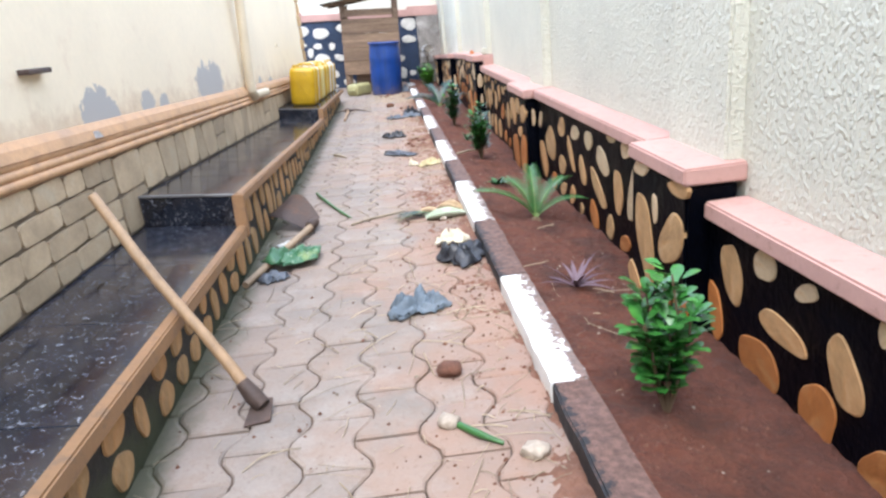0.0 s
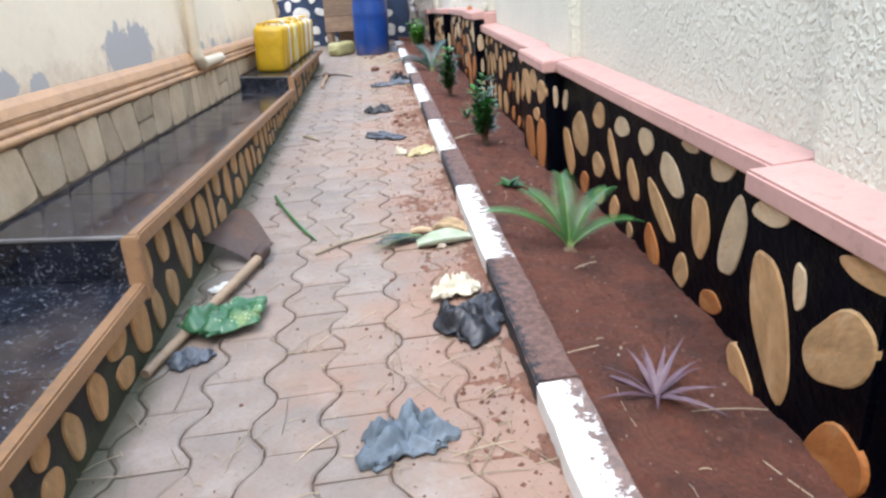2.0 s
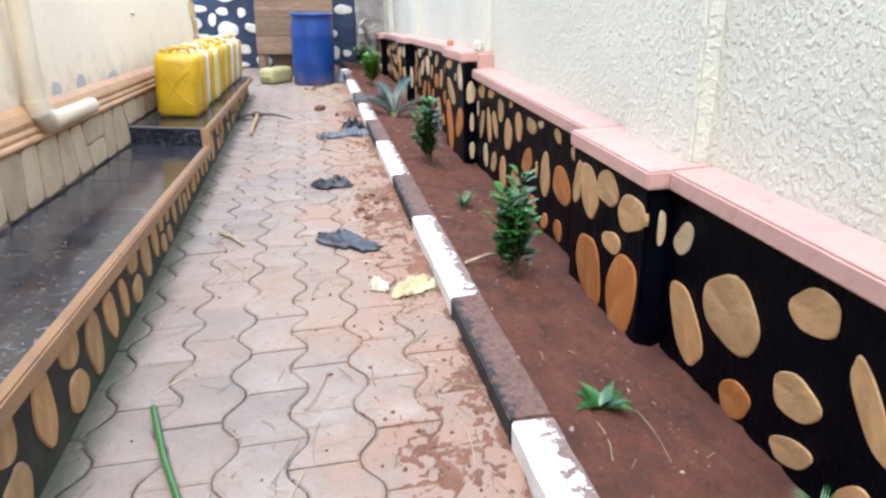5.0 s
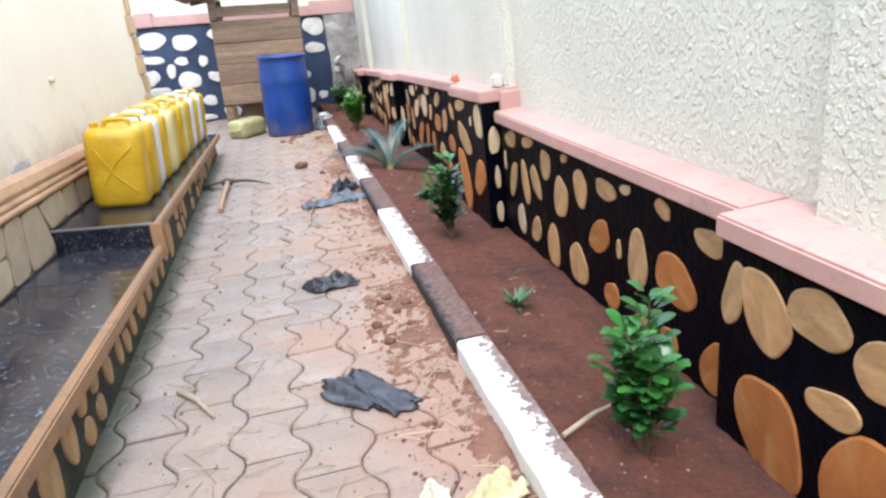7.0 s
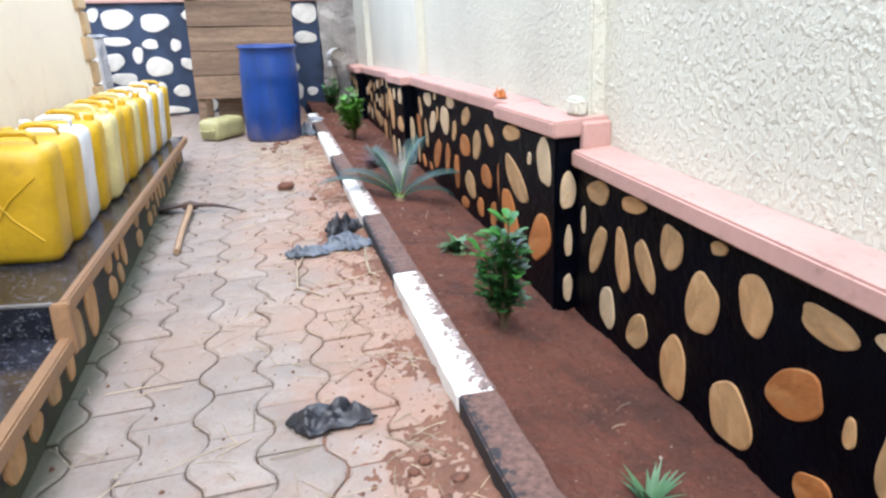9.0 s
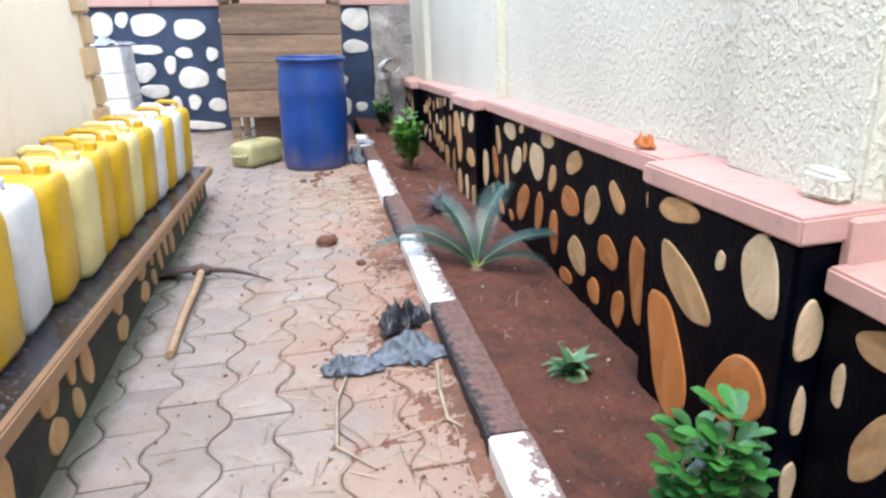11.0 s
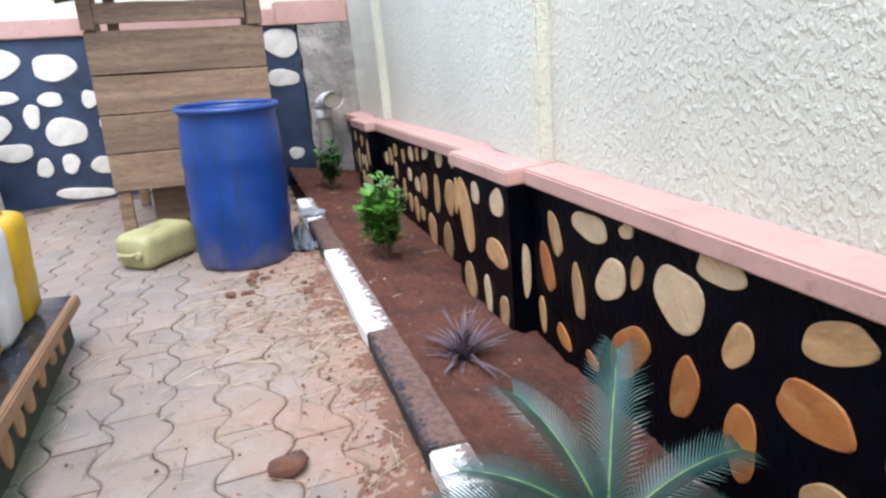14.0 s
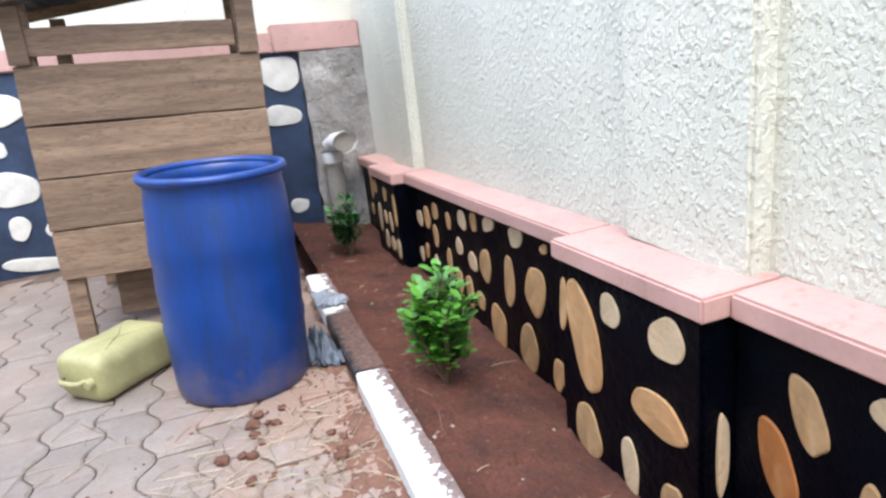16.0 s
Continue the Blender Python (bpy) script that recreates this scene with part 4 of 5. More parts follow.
def shrub(x, y, height, radius, seed, label, leaf=None, top_leaf=None, leaf_len=0.05, stems=7, low_t=0.27):
    rnd_ = random.Random(seed)
    z = soil_height(x, y) - 0.01
    root = thing("shrub", label, "shrub", "shrubs in the bed", at=Matrix.Translation((x, y, z)))
    low, high = bmesh.new(), bmesh.new()
    for k in range(stems):
        a = 2 * math.pi * k / stems + rnd_.uniform(-0.4, 0.4)
        reach = radius * rnd_.uniform(0.35, 0.85) if k else 0.02
        h = height * (rnd_.uniform(0.62, 0.88) if k else 1.0)
        pts = [Vector((0, 0, 0)) + Vector((math.cos(a), math.sin(a), 0)) * reach * (t ** 0.8) + Vector((0, 0, h * t)) + Vector((rnd_.uniform(-1, 1), rnd_.uniform(-1, 1), 0)) * 0.012 * t for t in (0, 0.25, 0.5, 0.75, 1.0)]
        part("stem", tube(pts, [0.008, 0.007, 0.006, 0.004, 0.003], 6), STEM, root)
        for i in range(50):
            t = rnd_.uniform(low_t, 1.02)
            seg = min(3, int(t * 4))
            p = pts[seg].lerp(pts[seg + 1], t * 4 - seg)
            az = i * 2.4 + rnd_.uniform(-0.5, 0.5)
            d = Vector((math.cos(az), math.sin(az), rnd_.uniform(0.15, 0.95)))
            size = leaf_len * rnd_.uniform(0.75, 1.25)
            twig = p + d.normalized() * rnd_.uniform(0.0, 0.3) * radius
            oval_leaf(high if (t > 0.7 and rnd_.random() < 0.65) else low, twig, d, Vector((0, 0, 1)), size, size * rnd_.uniform(0.52, 0.66))
    part("foliage", low, leaf or SHRUB_LEAF, root, smooth=True)
    part("young_foliage", high, top_leaf or SHRUB_LEAF, root, "lighter young leaves", smooth=True)
    return root


def cycad(x, y, fronds, leaf, label, seed, leaflet=0.085):
    """Arching feather fronds; each is (azimuth, rise, length) in degrees and metres."""
    rnd_ = random.Random(seed)
    z = soil_height(x, y) - 0.005
    root = thing("cycad", label, "cycad", "cycads in the bed", at=Matrix.Translation((x, y, z)))
    bm = bmesh.new()
    bmesh.ops.create_icosphere(bm, subdivisions=2, radius=0.035, matrix=Matrix.Diagonal((1, 1, 0.9, 1)))
    shift_noise(bm, 0.012, 30, seed)
    part("caudex", bm, STEM, root)
    for az, rise, length in fronds:
        bm = bmesh.new()
        a, out = radians(az), Vector((math.cos(radians(az)), math.sin(radians(az)), 0))
        side = Vector((-out.y, out.x, 0))
        ang, p, pts, dirs = radians(rise), Vector((0, 0, 0.02)), [], []
        n = 48
        for i in range(n + 1):
            d = out * math.cos(ang) + Vector((0, 0, 1)) * math.sin(ang)
            pts.append(p.copy())
            dirs.append(d)
            p += d * length / n
            ang -= radians(60) / n
        spine = [bm.verts.new(q) for q in pts]
        for i in range(4, n):
            t = i / n
            ll = leaflet * math.sin(math.pi * (0.10 + 0.70 * t)) ** 0.8
            up = side.cross(dirs[i]) * -1
            for s in (-1, 1):
                d = (side * s * (1.0 - 0.25 * t) + dirs[i] * (0.62 + 0.45 * t) + up * (0.32 - 0.2 * t)).normalized()
                q, step = pts[i], pts[i + 1] - pts[i]
                tip = q + d * ll * rnd_.uniform(0.88, 1.1) + step * 0.5 + Vector((0, 0, -0.16 * ll))
                mid = q + d * ll * 0.55 + up * 0.04 * ll
                vs = [bm.verts.new(v) for v in (mid + step * 0.70, mid + step * 0.26, tip)]
                bm.faces.new((spine[i], spine[i + 1], vs[0], vs[1]))
                bm.faces.new((vs[1], vs[0], vs[2]))
        bmesh.ops.delete(bm, geom=[v for v in bm.verts if not v.link_faces], context="VERTS")
        frond = part("frond", bm, leaf, root)
        part("rachis", tube(pts[::8], [0.006, 0.005, 0.0045, 0.0035, 0.003, 0.0022, 0.0016], 5), RACHIS, frond, "pale yellow-green midrib", smooth=True)
    return root


def rosette(name, x, y, n, length, width, rise, droop, leaf, label, category, seed, spread=0.35):
    rnd_ = random.Random(seed)
    root = thing(name, label, category, "small plants in the bed", at=Matrix.Translation((x, y, soil_height(x, y) - 0.004)))
    for k in range(n):
        bm = bmesh.new()
        r = rise + rnd_.uniform(-spread, spread)
        blade_leaf(bm, (0, 0, 0.0), 2 * math.pi * k / n * 2.4 + rnd_.uniform(-0.3, 0.3), r, length * rnd_.uniform(0.7, 1.1), width * rnd_.uniform(0.8, 1.1), droop * rnd_.uniform(0.6, 1.3))
        part("leaf", bm, leaf, root, smooth=True)
    return root


shrub(0.75, 1.74, 0.47, 0.13, 1, "leafy green shrub with glossy rounded leaves in red soil", SHRUB_LEAF, SHRUB_LEAF, 0.058)
rosette("purple_plant", 0.76, 2.79, 16, 0.24, 0.020, 0.55, 0.7, PURPLE_LEAF, "purple-grey plant with narrow strap leaves in bare soil", "plant", 2)
cycad(0.825, 3.93, [(126, 74, 0.34), (84, 82, 0.37), (40, 62, 0.38), (10, 44, 0.34), (166, 58, 0.42)], CYCAD_YOUNG, "young cycad with bright green feathery fronds", 3, 0.10)
rosette("small_seedling", 0.75, 4.92, 9, 0.12, 0.045, 0.7, 0.9, DARK_LEAF, "small dark green seedling with broad leaves", "plant", 4)
shrub(0.78, 5.97, 0.50, 0.105, 5, "upright glossy green shrub with several bare stems", DARK_LEAF, SHRUB_LEAF, 0.062)
rosette("rosette_plant", 0.78, 7.06, 20, 0.13, 0.020, 0.75, 0.3, AGAVE_LEAF, "small pale green rosette of pointed leaves", "plant", 6, 0.5)
shrub(0.76, 8.12, 0.48, 0.11, 7, "glossy dark green shrub with a bushy top", DARK_LEAF, SHRUB_LEAF, 0.06)
rosette("variegated_plant", 0.84, 9.13, 26, 0.14, 0.06, 0.95, 1.7, VARIEGATED, "low plant with cream-edged crumpled green leaves", "plant", 8, 0.6)
cycad(0.75, 10.22, [(166, 46, 0.54), (150, 56, 0.44), (112, 74, 0.46), (54, 70, 0.55), (2, 44, 0.52), (-8, 34, 0.34)], CYCAD_LEAF, "cycad with arching blue-green feathery fronds", 9, 0.145)
rosette("purple_plant", 0.76, 11.33, 70, 0.25, 0.017, 0.85, 0.9, PURPLE_DARK, "tuft of dark purple grass-like leaves", "plant", 10, 0.75)
shrub(0.77, 12.70, 0.50, 0.145, 11, "round bright green shrub with yellow-green tips", FRESH_LEAF, FRESH_LEAF, 0.062, 12, 0.32)
shrub(0.80, 14.8, 0.44, 0.13, 12, "dark green shrub near the wall corner", DARK_LEAF, SHRUB_LEAF, 0.055)


# ---- jerrycans on the bench ----
def jerrycan(mat, label, at, group=""):
    """A twenty-litre can: broad face towards y, handle and cap on top."""
    root = thing("jerrycan", label, "jerrycan", group, at=at)
    w, d, h = 0.305, 0.24, 0.455
    bm = bmesh.new()
    levels = [(0.90, 0.88, 0.0), (1.0, 1.0, 0.03), (1.0, 1.0, 0.19), (0.985, 0.98, 0.22), (1.0, 1.0, 0.25), (1.0, 1.0, 0.395), (0.96, 0.92, 0.435), (0.82, 0.66, h)]
    rings = []
    for sx, sy, z in levels:
        ring = []
        for k in range(24):
            a = 2 * math.pi * (k + 0.5) / 24
            c, s = math.cos(a), math.sin(a)
            r = (abs(c) ** 7 + abs(s) ** 7) ** (-1 / 7)
            ring.append(bm.verts.new((c * r * w / 2 * sx, s * r * d / 2 * sy, z)))
        rings.append(ring)
    for a, b in zip(rings, rings[1:]):
        for k in range(24):
            bm.faces.new((a[k], a[(k + 1) % 24], b[(k + 1) % 24], b[k]))
    bm.faces.new(rings[0][::-1])
    bm.faces.new(rings[-1])
    body = part("body", bm, mat, root, smooth=True)
    for s in (-1, 1):
        for q in (-1, 1):
            part("rib", tube([(-0.10, q * (d / 2 - 0.002), 0.22 - s * 0.13), (0.0, q * (d / 2 + 0.001), 0.22 - s * 0.035), (0.05, q * (d / 2 + 0.001), 0.22 + s * 0.045), (0.10, q * (d / 2 - 0.002), 0.22 + s * 0.13)], 0.006, 6), mat, body, smooth=True)
    part("handle", tube([(-0.095, 0, h - 0.015), (-0.085, 0, h + 0.03), (-0.06, 0, h + 0.042), (0.02, 0, h + 0.042), (0.045, 0, h + 0.03), (0.055, 0, h - 0.015)], 0.014, 8), mat, root, smooth=True)
    cap = lathe([(0.0, h + 0.03), (0.022, h + 0.03), (0.025, h + 0.026), (0.025, h - 0.01)], 14)
    for v in cap.verts:
        v.co.x += 0.10
    part("cap", cap, mat, root)
    return root


protos = {}
for key, mat_, text in (("y", YELLOW, "scuffed yellow plastic jerrycan standing on the bench"), ("w", WHITE_CAN, "white plastic jerrycan standing on the bench"), ("p", PALE_CAN, "pale cream-yellow jerrycan standing on the bench")):
    protos[key] = (mat_, text)
made_can = {}
rnd = random.Random(3)
y = 8.74
for key in "yywypyypywywy":
    x_can = -1.075 + rnd.uniform(-0.012, 0.012)
    lift = bench_top(y) + RISE * (-0.85 - x_can) / 0.5 + 0.010
    m_ = Matrix.Translation((x_can, y, lift)) @ Matrix.Rotation(0.09, 4, "Y") @ Matrix.Rotation(rnd.uniform(-0.05, 0.05) + (math.pi if rnd.random() < 0.4 else 0), 4, "Z")
    if key in made_can:
        copy_thing(made_can[key], m_)
    else:
        made_can[key] = jerrycan(protos[key][0], protos[key][1], m_, "row of jerrycans on the bench")
    y += 0.279
LYING = Matrix(((0.72, 0, -0.69, -0.42), (-0.69, 0, -0.72, 13.64), (0, 1, 0, 0.115), (0, 0, 0, 1))) @ Matrix.Scale(0.92, 4)
jerrycan(OLIVE_CAN, "dull yellow-green jerrycan lying on its side by the shed", LYING)


# ---- the blue drum ----
def drum(at):
    root = thing("drum", "open blue plastic drum with scuffs standing on the pavers", "drum", at=at)
    r = 0.288
    prof = [(0.0, 0.012), (r - 0.03, 0.012), (r - 0.012, 0.0), (r - 0.004, 0.02), (r, 0.06), (r + 0.006, 0.25), (r + 0.012, 0.30), (r + 0.006, 0.34), (r + 0.012, 0.48), (r + 0.006, 0.60), (r + 0.012, 0.645), (r + 0.006, 0.69), (r - 0.004, 0.85), (r - 0.012, 0.90), (r - 0.004, 0.925), (r - 0.010, 0.94), (r - 0.02, 0.935), (r - 0.02, 0.90), (r - 0.014, 0.6), (r - 0.014, 0.03), (0.0, 0.025)]
    part("body", lathe(prof, 48), BLUE, root, smooth=True)
    part("rim", lathe([(r - 0.012, 0.925), (r + 0.008, 0.93), (r + 0.014, 0.945), (r + 0.008, 0.96), (r - 0.012, 0.962), (r - 0.02, 0.945), (r - 0.012, 0.925)], 48), BLUE, root, "rolled blue rim", smooth=True)
    return root


drum(Matrix.Translation((-0.022, 13.215, 0.0)) @ Matrix.Rotation(radians(2.6), 4, "Y"))


# ---- the plank shed ----
shed = thing("shed", "small weathered plank shed with a dark sloping sheet roof", "shed", at=Matrix.Translation((-0.275, 14.1, 0.0)) @ Matrix.Rotation(radians(2.6), 4, "Y"))


def board(name, x0, x1, y0, y1, z0, z1, seed, label=""):
    bm = box(x0, x1, y0, y1, z0, z1, 0.004)
    long_ = [e for e in bm.edges if e.calc_length() > 0.35]
    bmesh.ops.subdivide_edges(bm, edges=long_, cuts=6)
    shift_noise(bm, 0.006, 5, seed)
    return part(name, bm, PLANK, shed, label)


for k, (z0, z1) in enumerate(((0.345, 0.605), (0.612, 0.872), (0.880, 1.135), (1.143, 1.425))):
    board("plank", -0.575, 0.575, -0.012, 0.012, z0, z1, k * 3.1)
    board("plank", -0.575, -0.552, 0.02, 1.1, z0, z1, k * 2.7 + 40)
    board("plank", 0.552, 0.575, 0.02, 1.1, z0, z1, k * 2.3 + 60)
    board("plank", -0.55, 0.55, 1.09, 1.112, z0, z1, k * 2.3 + 80)
board("rail", -0.50, 0.46, -0.02, 0.008, 1.47, 1.60, 90)
for x0, x1, y0, top in ((-0.565, -0.475, 0.014, 1.71), (0.465, 0.565, 0.014, 1.92), (-0.55, -0.47, 1.0, 1.71), (0.47, 0.55, 1.0, 1.90)):
    board("post", x0, x1, y0, y0 + 0.06, 0.0, top, x0 * 9 + y0)
board("plank", -0.36, 0.45, 0.2, 0.222, 0.05, 0.33, 30)
board("post", -0.58, -0.49, -0.035, -0.0125, 1.43, 1.70, 55)
board("post", 0.475, 0.575, -0.035, -0.0125, 1.43, 1.93, 57)
for y0 in (-0.10, 0.95):
    part("roof_bearer", hexa([(-0.88, y0, 1.655), (0.66, y0, 1.905), (0.66, y0 + 0.05, 1.905), (-0.88, y0 + 0.05, 1.655), (-0.88, y0, 1.715), (0.66, y0, 1.965), (0.66, y0 + 0.05, 1.965), (-0.88, y0 + 0.05, 1.715)], 0.004), PLANK, shed)
bm = bmesh.new()
nx = 66
for side in (0, 1):
    for j, yy in enumerate((-0.24, 0.5, 1.3)):
        for i in range(nx + 1):
            x = lerp(-0.98, 0.72, i / nx)
            bm.verts.new((x, yy + 0.014 * noise.noise(Vector((x * 3, yy, 1))), 1.722 + (x + 0.88) * 0.163 + 0.012 * noise.noise(Vector((x * 2, yy * 2, 5))) + 0.008 * math.sin(x * 82) - 0.003 * side))
bm.verts.ensure_lookup_table()
at_ = lambda s, j, i: bm.verts[s * 3 * (nx + 1) + j * (nx + 1) + i]
for j in range(2):
    for i in range(nx):
        bm.faces.new((at_(0, j, i), at_(0, j, i + 1), at_(0, j + 1, i + 1), at_(0, j + 1, i)))
        bm.faces.new((at_(1, j, i), at_(1, j + 1, i), at_(1, j + 1, i + 1), at_(1, j, i + 1)))
for i in range(nx):
    bm.faces.new((at_(0, 0, i), at_(1, 0, i), at_(1, 0, i + 1), at_(0, 0, i + 1)))
part("roof_sheet", bm, TIN, shed, "blackened corrugated roof sheet")


# ---- crumpled rags and sheets ----
def crumple(name, x, y, w, l, turn, height, mat, label, category, seed, z=0.0, at=None, group="litter on the paving"):
    """A ragged sheet with folds that touches the ground along its edge."""
    rnd_ = random.Random(seed)
    bm = bmesh.new()
    n = 26
    ph = [rnd_.uniform(0, 6.28) for _ in range(4)]
    top, low = [], []
    for j in range(n + 1):
        for i in range(n + 1):
            u, v = i / n * 2 - 1, j / n * 2 - 1
            a = math.atan2(v, u)
            m_ = max(abs(u), abs(v))
            edge = 1 + 0.16 * math.sin(2 * a + ph[0]) + 0.13 * math.sin(3 * a + ph[1]) + 0.09 * math.sin(5 * a + ph[2]) + 0.05 * math.sin(9 * a + ph[3])
            px, py = u * w / 2 * edge * (0.82 if abs(u) * abs(v) > 0.55 else 1), v * l / 2 * edge * (0.82 if abs(u) * abs(v) > 0.55 else 1)
            folds = abs(noise.noise(Vector((u * 1.7 + seed, v * 1.7, seed * 0.7)))) * 1.2 + 0.6 * abs(noise.noise(Vector((u * 4.2 + seed, v * 4.2, 2.0)))) + 0.10 * abs(noise.noise(Vector((u * 9 + seed, v * 9, 5.0))))
            pz = 0.004 + height * folds * (1 - 0.75 * m_ ** 3)
            top.append(bm.verts.new((px, py, pz + 0.003)))
            low.append(bm.verts.new((px, py, max(0.0, pz - 0.004))))
    k_ = lambda i, j: j * (n + 1) + i
    for j in range(n):
        for i in range(n):
            q = (k_(i, j), k_(i + 1, j), k_(i + 1, j + 1), k_(i, j + 1))
            bm.faces.new([top[t] for t in q])
            bm.faces.new([low[t] for t in q[::-1]])
    rim = [k_(i, 0) for i in range(n)] + [k_(n, j) for j in range(n)] + [k_(i, n) for i in range(n, 0, -1)] + [k_(0, j) for j in range(n, 0, -1)]
    for a, b in zip(rim, rim[1:] + rim[:1]):
        bm.faces.new((top[b], top[a], low[a], low[b]))
    ob = finish(name, bm, mat, smooth=True)
    ob.matrix_world = at if at is not None else Matrix.Translation((x, y, z)) @ Matrix.Rotation(radians(turn), 4, "Z")
    return tagged(ob, label, category, group)


crumple("rag", 0.02, 2.73, 0.23, 0.19, 15, 0.10, GREY_RAG, "crumpled blue-grey rag lying on the pavers", "rag", 3, 0.002)
crumple("plastic_bag", -0.62, 3.56, 0.27, 0.25, 30, 0.07, GREEN_BAG, "green printed plastic bag with pale dots", "plastic bag", 8, 0.035)
crumple("rag", -0.72, 3.33, 0.12, 0.13, 60, 0.05, SLATE_RAG, "dark slate scrap of plastic under a hoe handle", "rag", 12, 0.002)
crumple("plastic_sheet", 0.30, 3.36, 0.28, 0.26, 20, 0.085, BLACK_RAG, "torn black plastic sheet against the kerb", "plastic sheet", 15, 0.002)
crumple("foam_scrap", 0.27, 3.60, 0.17, 0.15, 10, 0.075, CREAM_RAG, "dirty cream foam scrap lying on the paving", "foam scrap", 18, 0.02)
crumple("foam_scrap", 0.30, 5.92, 0.18, 0.13, 25, 0.07, YELLOW_RAG, "yellowed foam scrap lying near the kerb", "foam scrap", 21, 0.002)
crumple("foam_scrap", 0.15, 5.98, 0.10, 0.08, 70, 0.05, CREAM_RAG, "small cream foam scrap on the pavers", "foam scrap", 22, 0.002)
crumple("plastic_sheet", 0.045, 6.60, 0.17, 0.42, 32, 0.032, BLACK_RAG, "flat folded black plastic sheet on the pavers", "plastic sheet", 25, 0.002)
crumple("rag", 0.0, 7.70, 0.26, 0.13, 5, 0.075, BLACK_RAG, "twisted black rag lying across the pavers", "rag", 29, 0.002)
crumple("plastic_sheet", 0.04, 9.34, 0.20, 0.14, 12, 0.06, SLATE_RAG, "torn slate-grey plastic piece on soil", "plastic sheet", 33, 0.004)
crumple("plastic_sheet", 0.28, 9.40, 0.22, 0.26, 40, 0.07, SLATE_RAG, "bent slate-grey plastic piece against the kerb", "plastic sheet", 36, 0.004)
crumple("plastic_bag", 0.28, 9.66, 0.22, 0.20, 80, 0.13, BLACK_RAG, "bunched black plastic bag beside the kerb", "plastic bag", 40, 0.004)
crumple("plastic_bag", 0.335, 13.22, 0.14, 0.32, 5, 0.17, SLATE_RAG, "dark crumpled bag stuffed between drum and kerb", "plastic bag", 44, 0.0)
crumple("paper_scrap", -0.72, 3.93, 0.10, 0.08, 20, 0.02, WHITE_CAN, "small white scrap of paper on the pavers", "scrap", 71, 0.002)
crumple("paper_scrap", 0.46, 13.75, 0.14, 0.3, 8, 0.03, SHEET, "pale scrap of sheet draped on the kerb", "scrap", 47, 0.082)


# ---- tools ----
def handle_parts(root, a, b, r0, r1, mat):
    a, b = Vector(a), Vector(b)
    n = 7
    pts = [a.lerp(b, i / n) + Vector((0.004 * math.sin(i * 1.1), 0.004 * math.cos(i * 0.8), 0.003 * math.sin(i * 0.9))) for i in range(n + 1)]
    part("handle", tube(pts, [lerp(r0, r1, i / n) for i in range(n + 1)], 12), mat, root, smooth=True)


hoe = thing("hoe", "wooden-handled hoe leaning on the bench edge", "hoe", "garden tools")
handle_parts(hoe, (-0.575, 2.035, 0.055), (-1.085, 2.385, 0.735), 0.021, 0.018, TOOL_WOOD)
part("socket", tube([(-0.545, 2.02, 0.03), (-0.575, 2.035, 0.06), (-0.61, 2.06, 0.105)], [0.028, 0.032, 0.024], 12), RUST, hoe, "rusty iron socket", smooth=True)
part("blade", hexa([(-0.585, 2.06, 0.030), (-0.515, 2.05, 0.032), (-0.515, 1.955, 0.004), (-0.60, 1.935, 0.003), (-0.585, 2.06, 0.036), (-0.515, 2.05, 0.038), (-0.515, 1.955, 0.009), (-0.60, 1.935, 0.008)]), RUST, hoe, "worn rusty blade")

hoe = thing("hoe", "broad-bladed hoe lying on the pavers beside the bench", "hoe", "garden tools")
handle_parts(hoe, (-0.585, 4.16, 0.045), (-0.845, 3.24, 0.025), 0.022, 0.018, OLD_WOOD)
part("socket", tube([(-0.60, 4.13, 0.05), (-0.578, 4.19, 0.055), (-0.57, 4.215, 0.055)], [0.03, 0.036, 0.026], 12), RUST, hoe, "iron eye", smooth=True)
bm = bmesh.new()
n = 8
cols = []
for i in range(n + 1):
    t = i / n
    c = Vector((lerp(-0.585, -0.835, t), lerp(4.20, 4.42, t), 0.05 + 0.10 * math.sin(t * 2.2)))
    hw = lerp(0.07, 0.125, min(1, t * 1.8))
    row_ = []
    for s in (-1, -0.5, 0, 0.5, 1):
        row_.append(c + Vector((0.62, 0.70, 0.35)).normalized() * hw * s + Vector((0, 0, -0.012 * (1 - s * s))))
    cols.append(row_)
for thick in (0.0, -0.004):
    vs = [[bm.verts.new(p + Vector((0, 0, thick))) for p in row_] for row_ in cols]
    for a, b in zip(vs, vs[1:]):
        for k in range(4):
            bm.faces.new((a[k], a[k + 1], b[k + 1], b[k]))
part("blade", bm, RUST, hoe, "broad dull rusty blade", smooth=True)

pick = thing("pickaxe", "wooden-handled mattock lying on the pavers", "pickaxe", "garden tools")
handle_parts(pick, (-0.655, 10.52, 0.05), (-0.665, 9.62, 0.022), 0.020, 0.017, TOOL_WOOD)
part("socket", tube([(-0.70, 10.52, 0.05), (-0.655, 10.505, 0.055), (-0.61, 10.49, 0.05)], [0.026, 0.036, 0.024], 10), RUST, pick, "iron eye", smooth=True)
part("blade", hexa([(-0.95, 10.55, 0.012), (-0.90, 10.72, 0.012), (-0.68, 10.535, 0.05), (-0.69, 10.495, 0.05), (-0.95, 10.55, 0.02), (-0.90, 10.72, 0.02), (-0.68, 10.535, 0.068), (-0.69, 10.495, 0.068)], 0.002), RUST, pick, "flat mattock blade")
